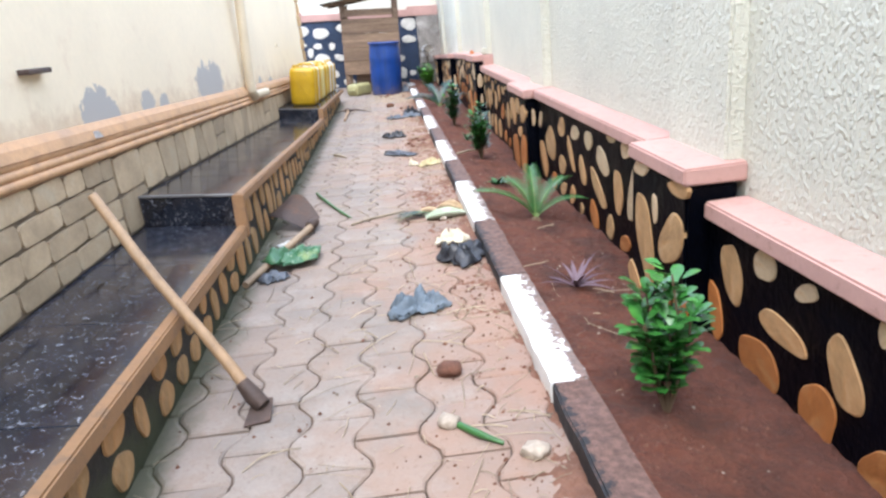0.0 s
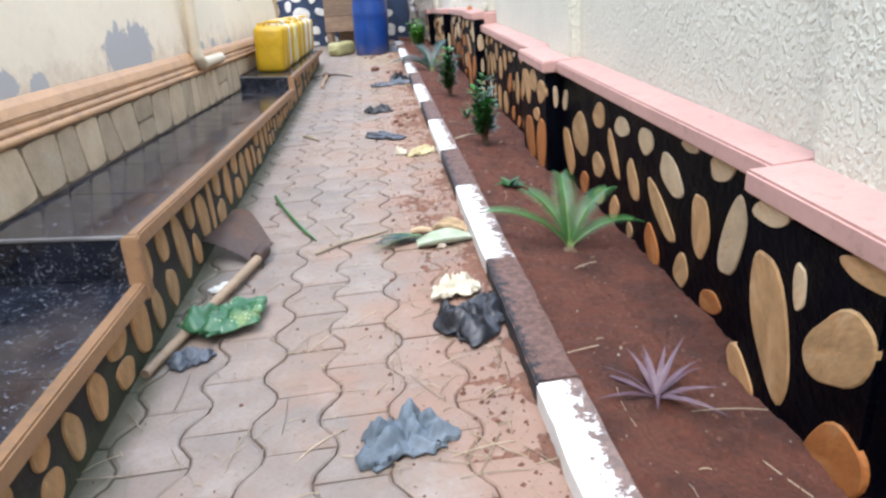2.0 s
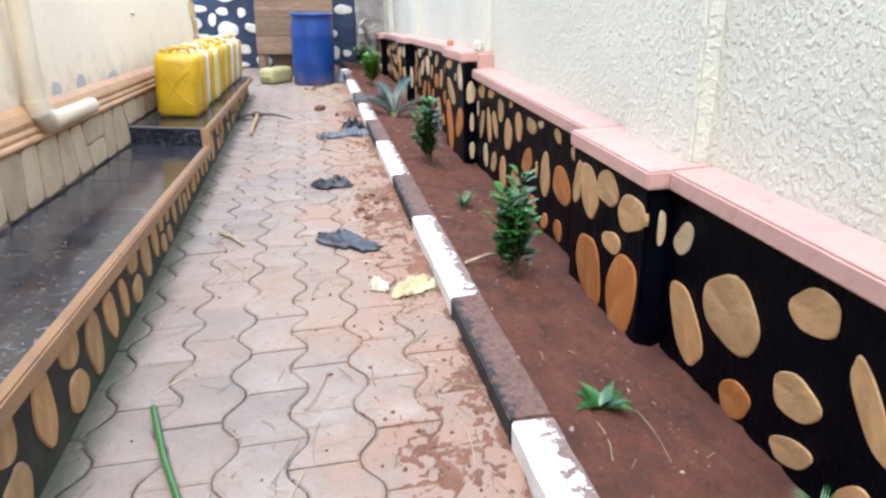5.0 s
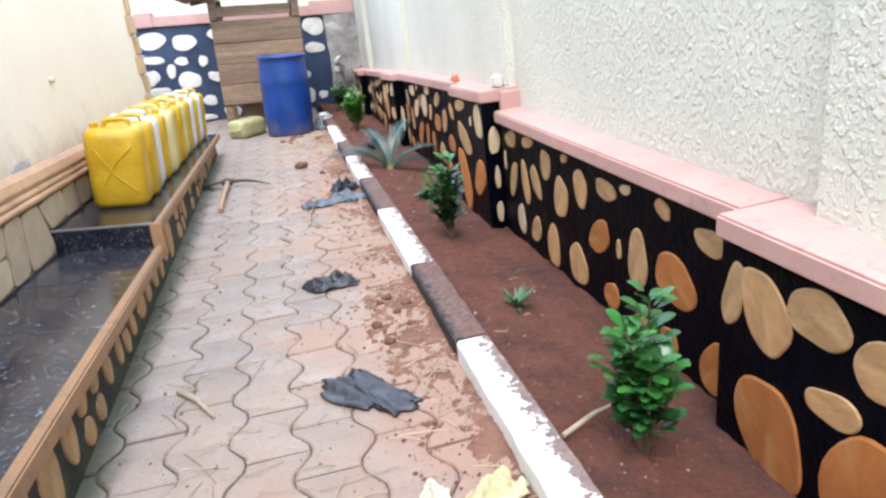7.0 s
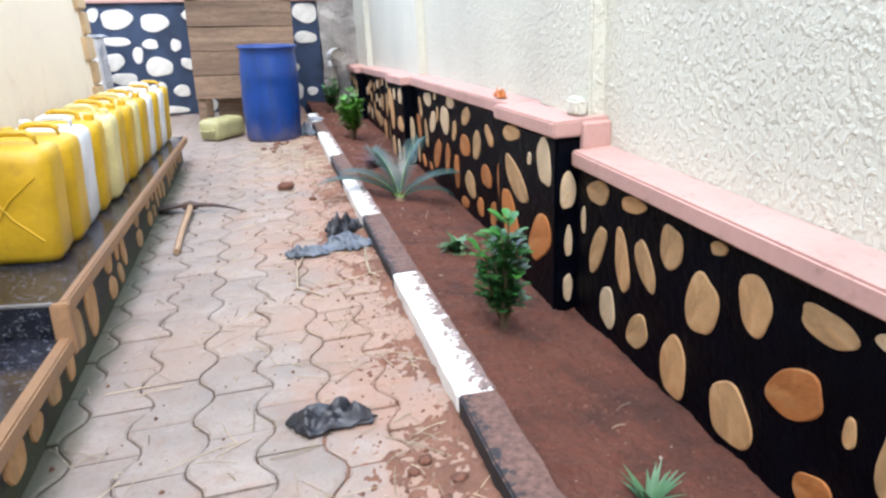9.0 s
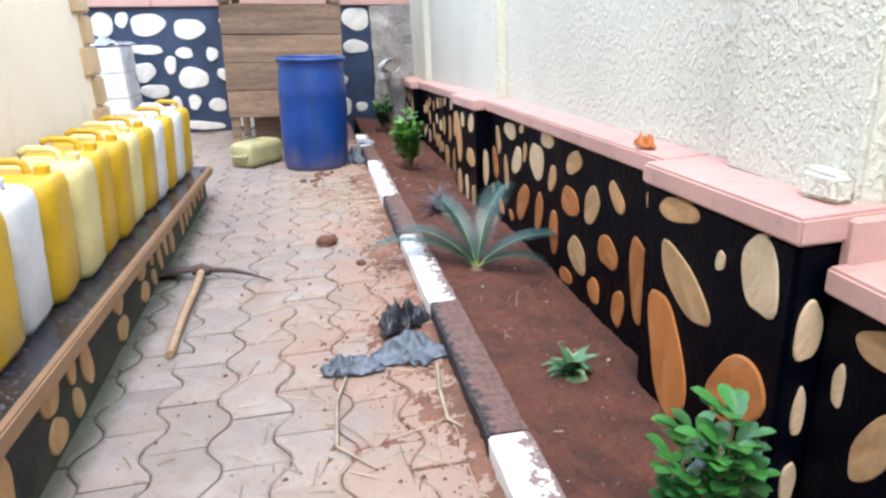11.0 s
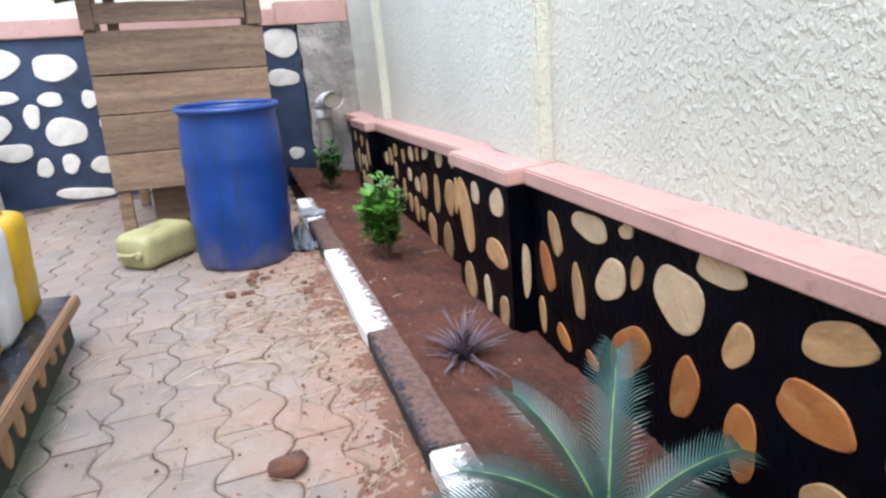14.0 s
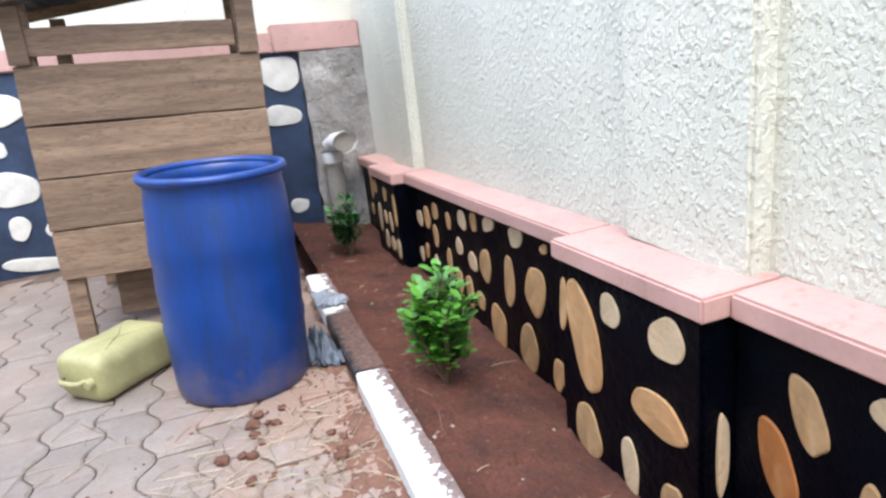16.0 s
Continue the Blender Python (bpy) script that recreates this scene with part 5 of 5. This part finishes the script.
part("spike", tube([(-0.62, 10.495, 0.055), (-0.5, 10.45, 0.055), (-0.40, 10.40, 0.04), (-0.29, 10.345, 0.012)], [0.017, 0.013, 0.009, 0.003], 8), RUST, pick, "thin iron spike", smooth=True)

# ---- pipes and fittings on the walls ----
pipe = thing("drain_pipe", "cream painted drain pipe with an elbow on the house wall", "pipe")
part("downpipe", tube([(-1.18, 6.60, 3.0), (-1.235, 6.60, 2.0), (-1.295, 6.60, 0.80)], 0.045, 16), PIPE, pipe, smooth=True)
part("elbow", tube([(-1.295, 6.60, 0.82), (-1.295, 6.605, 0.765), (-1.295, 6.635, 0.725), (-1.295, 6.69, 0.705), (-1.295, 6.78, 0.702)], [0.05, 0.052, 0.052, 0.052, 0.05], 16), PIPE, pipe, smooth=True)
part("outlet", tube([(-1.292, 6.76, 0.702), (-1.29, 7.1, 0.69), (-1.288, 7.34, 0.682)], 0.043, 16, cap=True), PIPE, pipe, smooth=True)
part("bracket", box(-1.352, -1.245, 6.535, 6.665, 1.62, 1.66, 0.006), PIPE, pipe)
vent = thing("waste_pipe", "grey plastic waste pipe with an open elbow in the corner", "pipe", at=Matrix.Translation((0.92, 15.70, 0.0)) @ Matrix.Diagonal((1.3, 1.3, 1.0, 1.0)))
part("upright", tube([(0, 0, -0.06), (0, 0, 0.3), (0, 0, 0.58)], 0.055, 16), GREY_PIPE, vent, smooth=True)
part("elbow", tube([(0, 0.0, 0.52), (0, 0.0, 0.60), (0.01, -0.02, 0.66), (0.03, -0.07, 0.69), (0.05, -0.13, 0.69)], [0.066, 0.068, 0.07, 0.072, 0.075], 16, cap=False), WHITE_PIPE, vent, smooth=True)
collar = part("collar", tube([(0.05, -0.125, 0.69), (0.062, -0.165, 0.69)], 0.084, 18, cap=False), WHITE_PIPE, vent, smooth=True)
part("plug", tube([(0.05, -0.125, 0.69), (0.056, -0.145, 0.69)], 0.07, 18), GREY_PIPE, collar, "grey inner plug")
bracket = thing("wall_bracket", "small rusty bracket stuck in the cream wall", "bracket", at=Matrix.Translation((-1.35, 2.74, 1.17)))
part("arm", box(-0.01, 0.045, -0.09, 0.09, -0.012, 0.008, 0.004), RUST, bracket)
nub = tagged(finish("pipe_stub", tube([(-1.36, 8.93, 1.125), (-1.325, 8.93, 1.12)], [0.02, 0.017], 10), PIPE), "short capped pipe stub in the cream wall", "pipe stub")
blob = box(1.19, 1.252, 8.40, 8.53, 0.784, 0.858, 0.014, 2)
shift_noise(blob, 0.012, 20, 4)
tagged(finish("mortar_lump", blob, PLASTER), "whitish mortar lump at the foot of a pilaster", "mortar lump")
crumple("wrapper", 1.185, 9.32, 0.055, 0.085, 20, 0.055, ORANGE, "crumpled orange and yellow wrapper on the pink coping", "wrapper", 52, cope(9.32) + 0.074, group="litter on the coping")
tagged(finish("cement_spot", lathe([(0.0, 0.03), (0.018, 0.026), (0.03, 0.0)], 9), CONCRETE), "grey cement blob on the wall moulding", "cement blob").matrix_world = Matrix.Translation((-1.318, 3.1, reed_z(3.1) + 0.105))

# white tiled stand beyond the house corner
stand = thing("tiled_stand", "white tiled stand with a black panel painted as the shade inside a hole near its foot", "stand")
part("core", box(-2.62, -1.96, 15.02, 15.5, 0.0, 1.08), CONCRETE, stand)
for i in range(2):
    for j in range(4):
        if (i, j) == (0, 1):
            continue
        part("tile", box(-2.62 + 0.33 * i + 0.004, -2.62 + 0.33 * (i + 1) - 0.004, 15.008, 15.0195, 0.01 + 0.268 * j, 0.01 + 0.268 * j + 0.26, 0.002), WHITE_TILE, stand)
for j in range(4):
    part("tile", box(-1.9595, -1.948, 15.03, 15.49, 0.01 + 0.268 * j, 0.01 + 0.268 * j + 0.26, 0.002), WHITE_TILE, stand)
# a flat black panel stands in for the shade inside the missing tile's hole
part("opening_shade", box(-2.60, -2.31, 15.0125, 15.0195, 0.28, 0.53), BLACK, stand, "black panel painted as the shade inside a hole")
crumple("tarpaulin", -2.28, 15.25, 0.72, 0.55, 4, 0.10, SHEET, "crumpled grey tarpaulin on top of the stand", "tarpaulin", 57, 1.081, group="things in the yard")

# things left on the shed roof
M_ROOF = shed.matrix_world.copy()
roof_box = thing("crate", "small blue plastic crate lying on the shed roof", "crate", at=M_ROOF @ Matrix.Translation((-0.32, 0.1, 1.836)) @ Matrix.Rotation(-0.163, 4, "Y"))
part("body", box(-0.11, 0.06, -0.08, 0.12, 0.0, 0.09, 0.012, 2), BLUE, roof_box)
part("lid", box(-0.115, 0.065, -0.085, 0.125, 0.0905, 0.105, 0.005), WHITE_CAN, roof_box, "pale lid")
crumple("wrapper", 0, 0, 0.12, 0.1, 0, 0.05, ORANGE, "red and white wrapper on the shed roof", "wrapper", 61, at=M_ROOF @ Matrix.Translation((-0.13, 0.06, 1.862)) @ Matrix.Rotation(-0.163, 4, "Y"), group="litter on the shed roof")
crumple("plastic_bag", 0, 0, 0.14, 0.12, 0, 0.06, GREEN_BAG, "green scrap of plastic on the shed roof", "plastic bag", 63, at=M_ROOF @ Matrix.Translation((0.66, 0.0, 1.99)) @ Matrix.Rotation(-0.163, 4, "Y"), group="litter on the shed roof")

# ---- small litter: wilted leaves, stalks, straw, clods, crumbs ----
rnd = random.Random(31)
pile = thing("leaf_pile", "wilted pale banana leaf torn into strips on the pavers", "leaf litter", at=Matrix.Translation((0.13, 4.17, 0.004)))
for k in range(20):
    bm = bmesh.new()
    upper = k % 2
    blade_leaf(bm, (rnd.uniform(0.0, 0.05), 0.05 + rnd.uniform(-0.02, 0.02), rnd.uniform(0.0, 0.03)), radians((168 if upper else 203) + rnd.uniform(-9, 9)), 0.16, rnd.uniform(0.16, 0.24) if upper else rnd.uniform(0.20, 0.33), rnd.uniform(0.008, 0.02), 0.35)
    part("leaf_strip", bm, rnd.choice((DRY_LEAF, CYCAD_LEAF, CYCAD_YOUNG)), pile)


def curled(length, wide, high, turn, mat, label, at, wrap, seed):
    """A leaf sheath rolled about its length and pinched at both ends."""
    bm = bmesh.new()
    nu, nv = 12, 9
    skin = []
    for shell in (0.0, 0.004):
        rows_ = []
        for i in range(nu + 1):
            t = i / nu
            swell_ = math.sin(math.pi * (0.10 + 0.82 * t)) ** 0.7
            row_ = []
            for k in range(nv + 1):
                a = lerp(-wrap, wrap, k / nv)
                wob = 1 + 0.16 * noise.noise(Vector((t * 4 + seed, a * 2, seed)))
                row_.append(bm.verts.new((length * (t - 0.5), (wide - shell) * swell_ * math.sin(a) * wob, high * (1 - math.cos(a)) * swell_ * wob + shell + 0.002)))
            rows_.append(row_)
        skin.append(rows_)
        for r0, r1 in zip(rows_, rows_[1:]):
            for k in range(nv):
                bm.faces.new((r0[k], r0[k + 1], r1[k + 1], r1[k]))
    for k in (0, nv):
        for i in range(nu):
            bm.faces.new((skin[0][i][k], skin[0][i + 1][k], skin[1][i + 1][k], skin[1][i][k]))
    bmesh.ops.recalc_face_normals(bm, faces=bm.faces)
    ob = part("leaf_sheath", bm, mat, pile, label, smooth=True)
    ob.matrix_basis = Matrix.Translation(at) @ Matrix.Rotation(radians(turn), 4, "Z")


curled(0.26, 0.062, 0.05, 6, PALE_LEAF, "pale green torn leaf sheath", (0.15, -0.02, 0.0), 1.5, 3)
curled(0.17, 0.05, 0.055, -28, SHEATH, "dry tan leaf sheath", (0.19, 0.10, 0.004), 1.7, 8)
part("dry_stub", tube([(0.00, 0.14, 0.018), (0.05, 0.13, 0.026), (0.10, 0.115, 0.022)], [0.014, 0.019, 0.012], 8), SHEATH, pile, "dry tan leaf stub", smooth=True)


def stalk(pts, r, mat, label, name="stalk"):
    return tagged(finish(name, tube(pts, [r] * (len(pts) - 1) + [r * 0.5], 6), mat, smooth=True), label, "stalk", "stalks on the paving")


stalk([(-0.34, 4.19, 0.012), (-0.22, 4.28, 0.014), (-0.05, 4.36, 0.012), (0.02, 4.40, 0.01)], 0.007, STRAW, "long dry tan stalk lying on the pavers")
stalk([(-0.66, 5.22, 0.012), (-0.58, 4.95, 0.02), (-0.45, 4.6, 0.014), (-0.35, 4.38, 0.008)], 0.010, CYCAD_YOUNG, "green leaf stalk lying on the pavers")
stalk([(-0.64, 6.9, 0.012), (-0.56, 6.8, 0.014), (-0.49, 6.66, 0.012)], 0.011, STRAW, "short dry stick lying on the pavers")
stalk([(0.02, 9.27, 0.012), (-0.02, 9.1, 0.02), (-0.03, 8.85, 0.014), (0.08, 8.72, 0.01)], 0.006, STRAW, "bent dry vine on the pavers")
stalk([(0.36, 9.25, 0.03), (0.34, 9.1, 0.012), (0.33, 8.9, 0.02), (0.37, 8.86, 0.01)], 0.007, STRAW, "pale dry stem beside the kerb")
stalk([(0.56, 6.05, 0.05), (0.68, 6.10, 0.06), (0.80, 6.16, 0.04)], 0.009, STRAW, "dry twig lying on the soil")
stalk([(0.10, 1.78, 0.012), (0.16, 1.70, 0.02), (0.22, 1.66, 0.01)], 0.012, CYCAD_YOUNG, "torn green leaf scrap on the pavers")


def clod(x, y, r, seed, mat=None, name="soil_clod", label="lump of dry red soil on the pavers", category="clod"):
    bm = bmesh.new()
    bmesh.ops.create_icosphere(bm, subdivisions=2, radius=r, matrix=Matrix.Diagonal((1.2, 1.0, 0.72, 1)))
    shift_noise(bm, r * 0.55, 1.2 / r, seed)
    ob = finish(name, bm, mat or CLOD, smooth=True)
    ob.matrix_world = Matrix.Translation((x, y, r * 0.5))
    return tagged(ob, label, category, "lumps on the paving")


clod(0.10, 2.12, 0.038, 1)
clod(0.0, 10.87, 0.05, 2)
clod(0.17, 10.47, 0.022, 3)
clod(0.07, 1.80, 0.03, 4, CHIP, "mortar_chip", "broken piece of pale mortar on the pavers", "mortar chip")
clod(0.30, 1.60, 0.035, 5, CHIP, "mortar_chip", "broken piece of pale mortar on the pavers", "mortar chip")
clod(0.26, 4.10, 0.02, 6, CHIP, "mortar_chip", "broken piece of pale mortar on the pavers", "mortar chip")
for k in range(16):
    clod(rnd.uniform(-0.14, 0.34), rnd.uniform(12.36, 12.86), rnd.uniform(0.010, 0.028), 20 + k)
for k in range(7):
    clod(rnd.uniform(0.12, 0.34), rnd.uniform(6.9, 7.5), rnd.uniform(0.012, 0.026), 50 + k)


def scatter(name, n, mat, label, place, build):
    bm = bmesh.new()
    verts, faces = [], []
    for k in range(n):
        vs, fs = build(place())
        o = len(verts)
        verts += vs
        faces += [tuple(i + o for i in f) for f in fs]
    bm.free()
    me_ = bpy.data.meshes.new(name)
    me_.from_pydata(verts, [], faces)
    me_.materials.append(mat)
    return tagged(new(name, me_), label, "litter", kind="stuff")


def straw_piece(at):
    x, y, z = at
    a, l, w = rnd.uniform(0, 6.28), rnd.choice((0.025, 0.04, 0.06, 0.1, 0.15, 0.2)) * rnd.uniform(0.7, 1.3), rnd.uniform(0.0007, 0.0020)
    bend = rnd.uniform(-0.5, 0.5)
    vs, fs = [], []
    px, py = x, y
    for i in range(4):
        aa = a + bend * i / 3
        nx_, ny_ = -math.sin(aa) * w, math.cos(aa) * w
        zz = z + 0.003 + 0.005 * math.sin(i * 1.05)
        vs += [(px - nx_, py - ny_, zz), (px + nx_, py + ny_, zz), (px, py, zz + w * 1.6)]
        px, py = px + math.cos(aa) * l / 3, py + math.sin(aa) * l / 3
    for i in range(3):
        for p, q in ((0, 2), (2, 1), (1, 0)):
            fs.append((i * 3 + p, i * 3 + q, i * 3 + 3 + q, i * 3 + 3 + p))
    return vs, fs


def crumb_piece(at):
    x, y, z = at
    r = rnd.choice((0.002, 0.003, 0.004, 0.005, 0.009)) * rnd.uniform(0.6, 1.3)
    vs = [(x + r * rnd.uniform(0.6, 1.2), y, z), (x, y + r * rnd.uniform(0.6, 1.2), z), (x - r * rnd.uniform(0.6, 1.2), y, z), (x, y - r * rnd.uniform(0.6, 1.2), z), (x + r * 0.2, y + r * 0.1, z + r * 0.9)]
    return vs, [(0, 1, 4), (1, 2, 4), (2, 3, 4), (3, 0, 4)]


def on_path():
    return rnd.uniform(-0.84, 0.40), rnd.uniform(0.6, 13.2), 0.001


def near_kerb():
    return 0.40 - abs(rnd.gauss(0, 0.2)), rnd.uniform(0.6, 14.0), 0.001


def on_soil():
    x, y = rnd.uniform(0.54, 1.06), rnd.uniform(0.6, 15.5)
    return x, y, soil_height(x, y)


def by_drum():
    return min(0.4, rnd.gauss(0.08, 0.26)), rnd.gauss(12.1, 0.45), 0.004


scatter("straw", 900, STRAW, "scattered dry straw on the pavers", on_path, straw_piece)
scatter("straw", 340, STRAW, "dry straw swept against the kerb", near_kerb, straw_piece)
scatter("straw", 420, STRAW, "heap of dry straw and stems in front of the drum", by_drum, straw_piece)
scatter("straw", 90, STRAW, "dry straw bits on the soil", on_soil, straw_piece)
scatter("soil_crumbs", 2600, CLOD, "loose red soil crumbs along the kerb", near_kerb, crumb_piece)
scatter("soil_crumbs", 4200, CLOD, "small crumbs on the dug soil", on_soil, crumb_piece)
scatter("mortar_crumbs", 420, CHIP, "small pale mortar crumbs on the paving", on_path, crumb_piece)
scatter("mortar_crumbs", 420, CHIP, "small pale crumbs of mortar in the soil", on_soil, crumb_piece)
scatter("soil_crumbs", 900, CLOD, "red soil crumbs trodden over the pavers", on_path, crumb_piece)


def build_spill():
    """Soil thrown over the pavers by the kerb: a low sheet that dips under them where it ends."""
    bm = bmesh.new()
    nx_, ny_ = 66, 1100
    grid = []
    for j in range(ny_ + 1):
        row_ = []
        for i in range(nx_ + 1):
            x, y = lerp(-0.25, 0.415, i / nx_), lerp(0.6, 13.2, j / ny_)
            h = 0.020 * noise.noise(Vector((x * 2.6, y * 1.7, 11))) + 0.012 * noise.noise(Vector((x * 9, y * 9, 4))) + 0.013 * noise.noise(Vector((x * 27, y * 27, 9))) + 0.012 * noise.noise(Vector((x * 61, y * 61, 2))) + 0.045 * (x - 0.36)
            for heap_y, wide in ((7.2, 0.5), (8.9, 0.7), (10.9, 0.45), (12.3, 0.45)):
                h += 0.010 * math.exp(-((y - heap_y) / wide) ** 2)
            row_.append(bm.verts.new((x, y, max(-0.02, h - 0.004))))
        grid.append(row_)
    for j in range(ny_):
        for i in range(nx_):
            q = (grid[j][i], grid[j][i + 1], grid[j + 1][i + 1], grid[j + 1][i])
            if max(v.co.z for v in q) > -0.012:
                bm.faces.new(q)
    bmesh.ops.delete(bm, geom=[v for v in bm.verts if not v.link_faces], context="VERTS")
    return tagged(finish("soil_spill", bm, SPILL, smooth=True), "loose red soil spilled over the pavers along the kerb", "soil", kind="stuff")


SPILL = material("dry_red_spilled_soil", (0.22, 0.105, 0.068), 0.97, scale=7, fine=80, vary=0.35, relief=1.0, tint=(0.27, 0.145, 0.10), distance=0.012)
build_spill()

# ---- pavers: wavy-sided interlocking blocks ----
COL, ROW = 0.205, 0.2766


def paver_mesh(name, cell_w, cell_l, sign):
    """A block whose two long sides swing out and back, so that neighbours lock."""
    bm = bmesh.new()
    n = 8
    g = 0.0034
    side = [sign * s for s in (-0.030, -0.024, 0.0, 0.024, 0.030, 0.024, 0.0, -0.024, -0.030)]
    left = [(-cell_w / 2 + side[i] + g, lerp(-cell_l / 2 + g, cell_l / 2 - g, i / n)) for i in range(n + 1)]
    right = [(cell_w / 2 + side[i] - g, lerp(-cell_l / 2 + g, cell_l / 2 - g, i / n)) for i in range(n + 1)]
    ring = left + right[::-1]
    low = [bm.verts.new((x, y, -0.04)) for x, y in ring]
    mid = [bm.verts.new((x, y, -0.006)) for x, y in ring]
    cx, cy = 1 - 0.010 / cell_w * 2, 1 - 0.010 / cell_l * 2
    top = [bm.verts.new((x * cx, y * cy, 0.0)) for x, y in ring]
    m_ = len(ring)
    for a, b in ((low, mid), (mid, top)):
        for k in range(m_):
            bm.faces.new((a[k], a[(k + 1) % m_], b[(k + 1) % m_], b[k]))
    for i in range(n):
        bm.faces.new((top[i], top[m_ - 1 - i], top[m_ - 2 - i], top[i + 1]))
    bmesh.ops.recalc_face_normals(bm, faces=bm.faces)
    me = bpy.data.meshes.new(name)
    bm.to_mesh(me)
    bm.free()
    me.materials.append(PAVER)
    return me


PAVER_ME = [paver_mesh("paver", COL, ROW, 1), paver_mesh("paver", COL, ROW, -1)]
rnd = random.Random(5)
joined_v, joined_f = [], []
base_v = [[v.co.copy() for v in me_.vertices] for me_ in PAVER_ME]
base_f = [tuple(p.vertices) for p in PAVER_ME[0].polygons]
count = 0
for c in range(0, 7):
    for r in range(-12, 57):
        x, y = 0.3125 - COL * c, r * ROW + (ROW / 2 if c % 2 == 0 else 0.0) + 0.132
        if y > 15.75:
            continue
        if x < -0.93 and y < 12.6:
            continue
        m_ = Matrix.Translation((x, y, rnd.uniform(-0.003, 0.003))) @ Euler((rnd.gauss(0, 0.008), rnd.gauss(0, 0.008), rnd.gauss(0, 0.008))).to_matrix().to_4x4()
        if x > -0.8 and 1.3 < y < 15.3 and count < 300:
            ob = new("paver", PAVER_ME[c % 2])
            ob.parent = pavement
            ob.matrix_basis = m_
            count += 1
        else:
            k = len(joined_v)
            joined_v += [tuple(m_ @ v) for v in base_v[c % 2]]
            joined_f += [tuple(i + k for i in f) for f in base_f]
for c in range(7, 30):
    for r in range(43, 57):
        m_ = Matrix.Translation((0.3125 - COL * c, r * ROW + (ROW / 2 if c % 2 == 0 else 0.0) + 0.132, rnd.uniform(-0.003, 0.003)))
        if m_.translation.y < 12.6 or m_.translation.y > 15.75:
            continue
        k = len(joined_v)
        joined_v += [tuple(m_ @ v) for v in base_v[c % 2]]
        joined_f += [tuple(i + k for i in f) for f in base_f]
me = bpy.data.meshes.new("paver_field")
me.from_pydata(joined_v, [], joined_f)
me.materials.append(PAVER)
field = new("paver_field", me)
field.parent = pavement
tagged(field, "more interlocking pavers", kind="stuff")
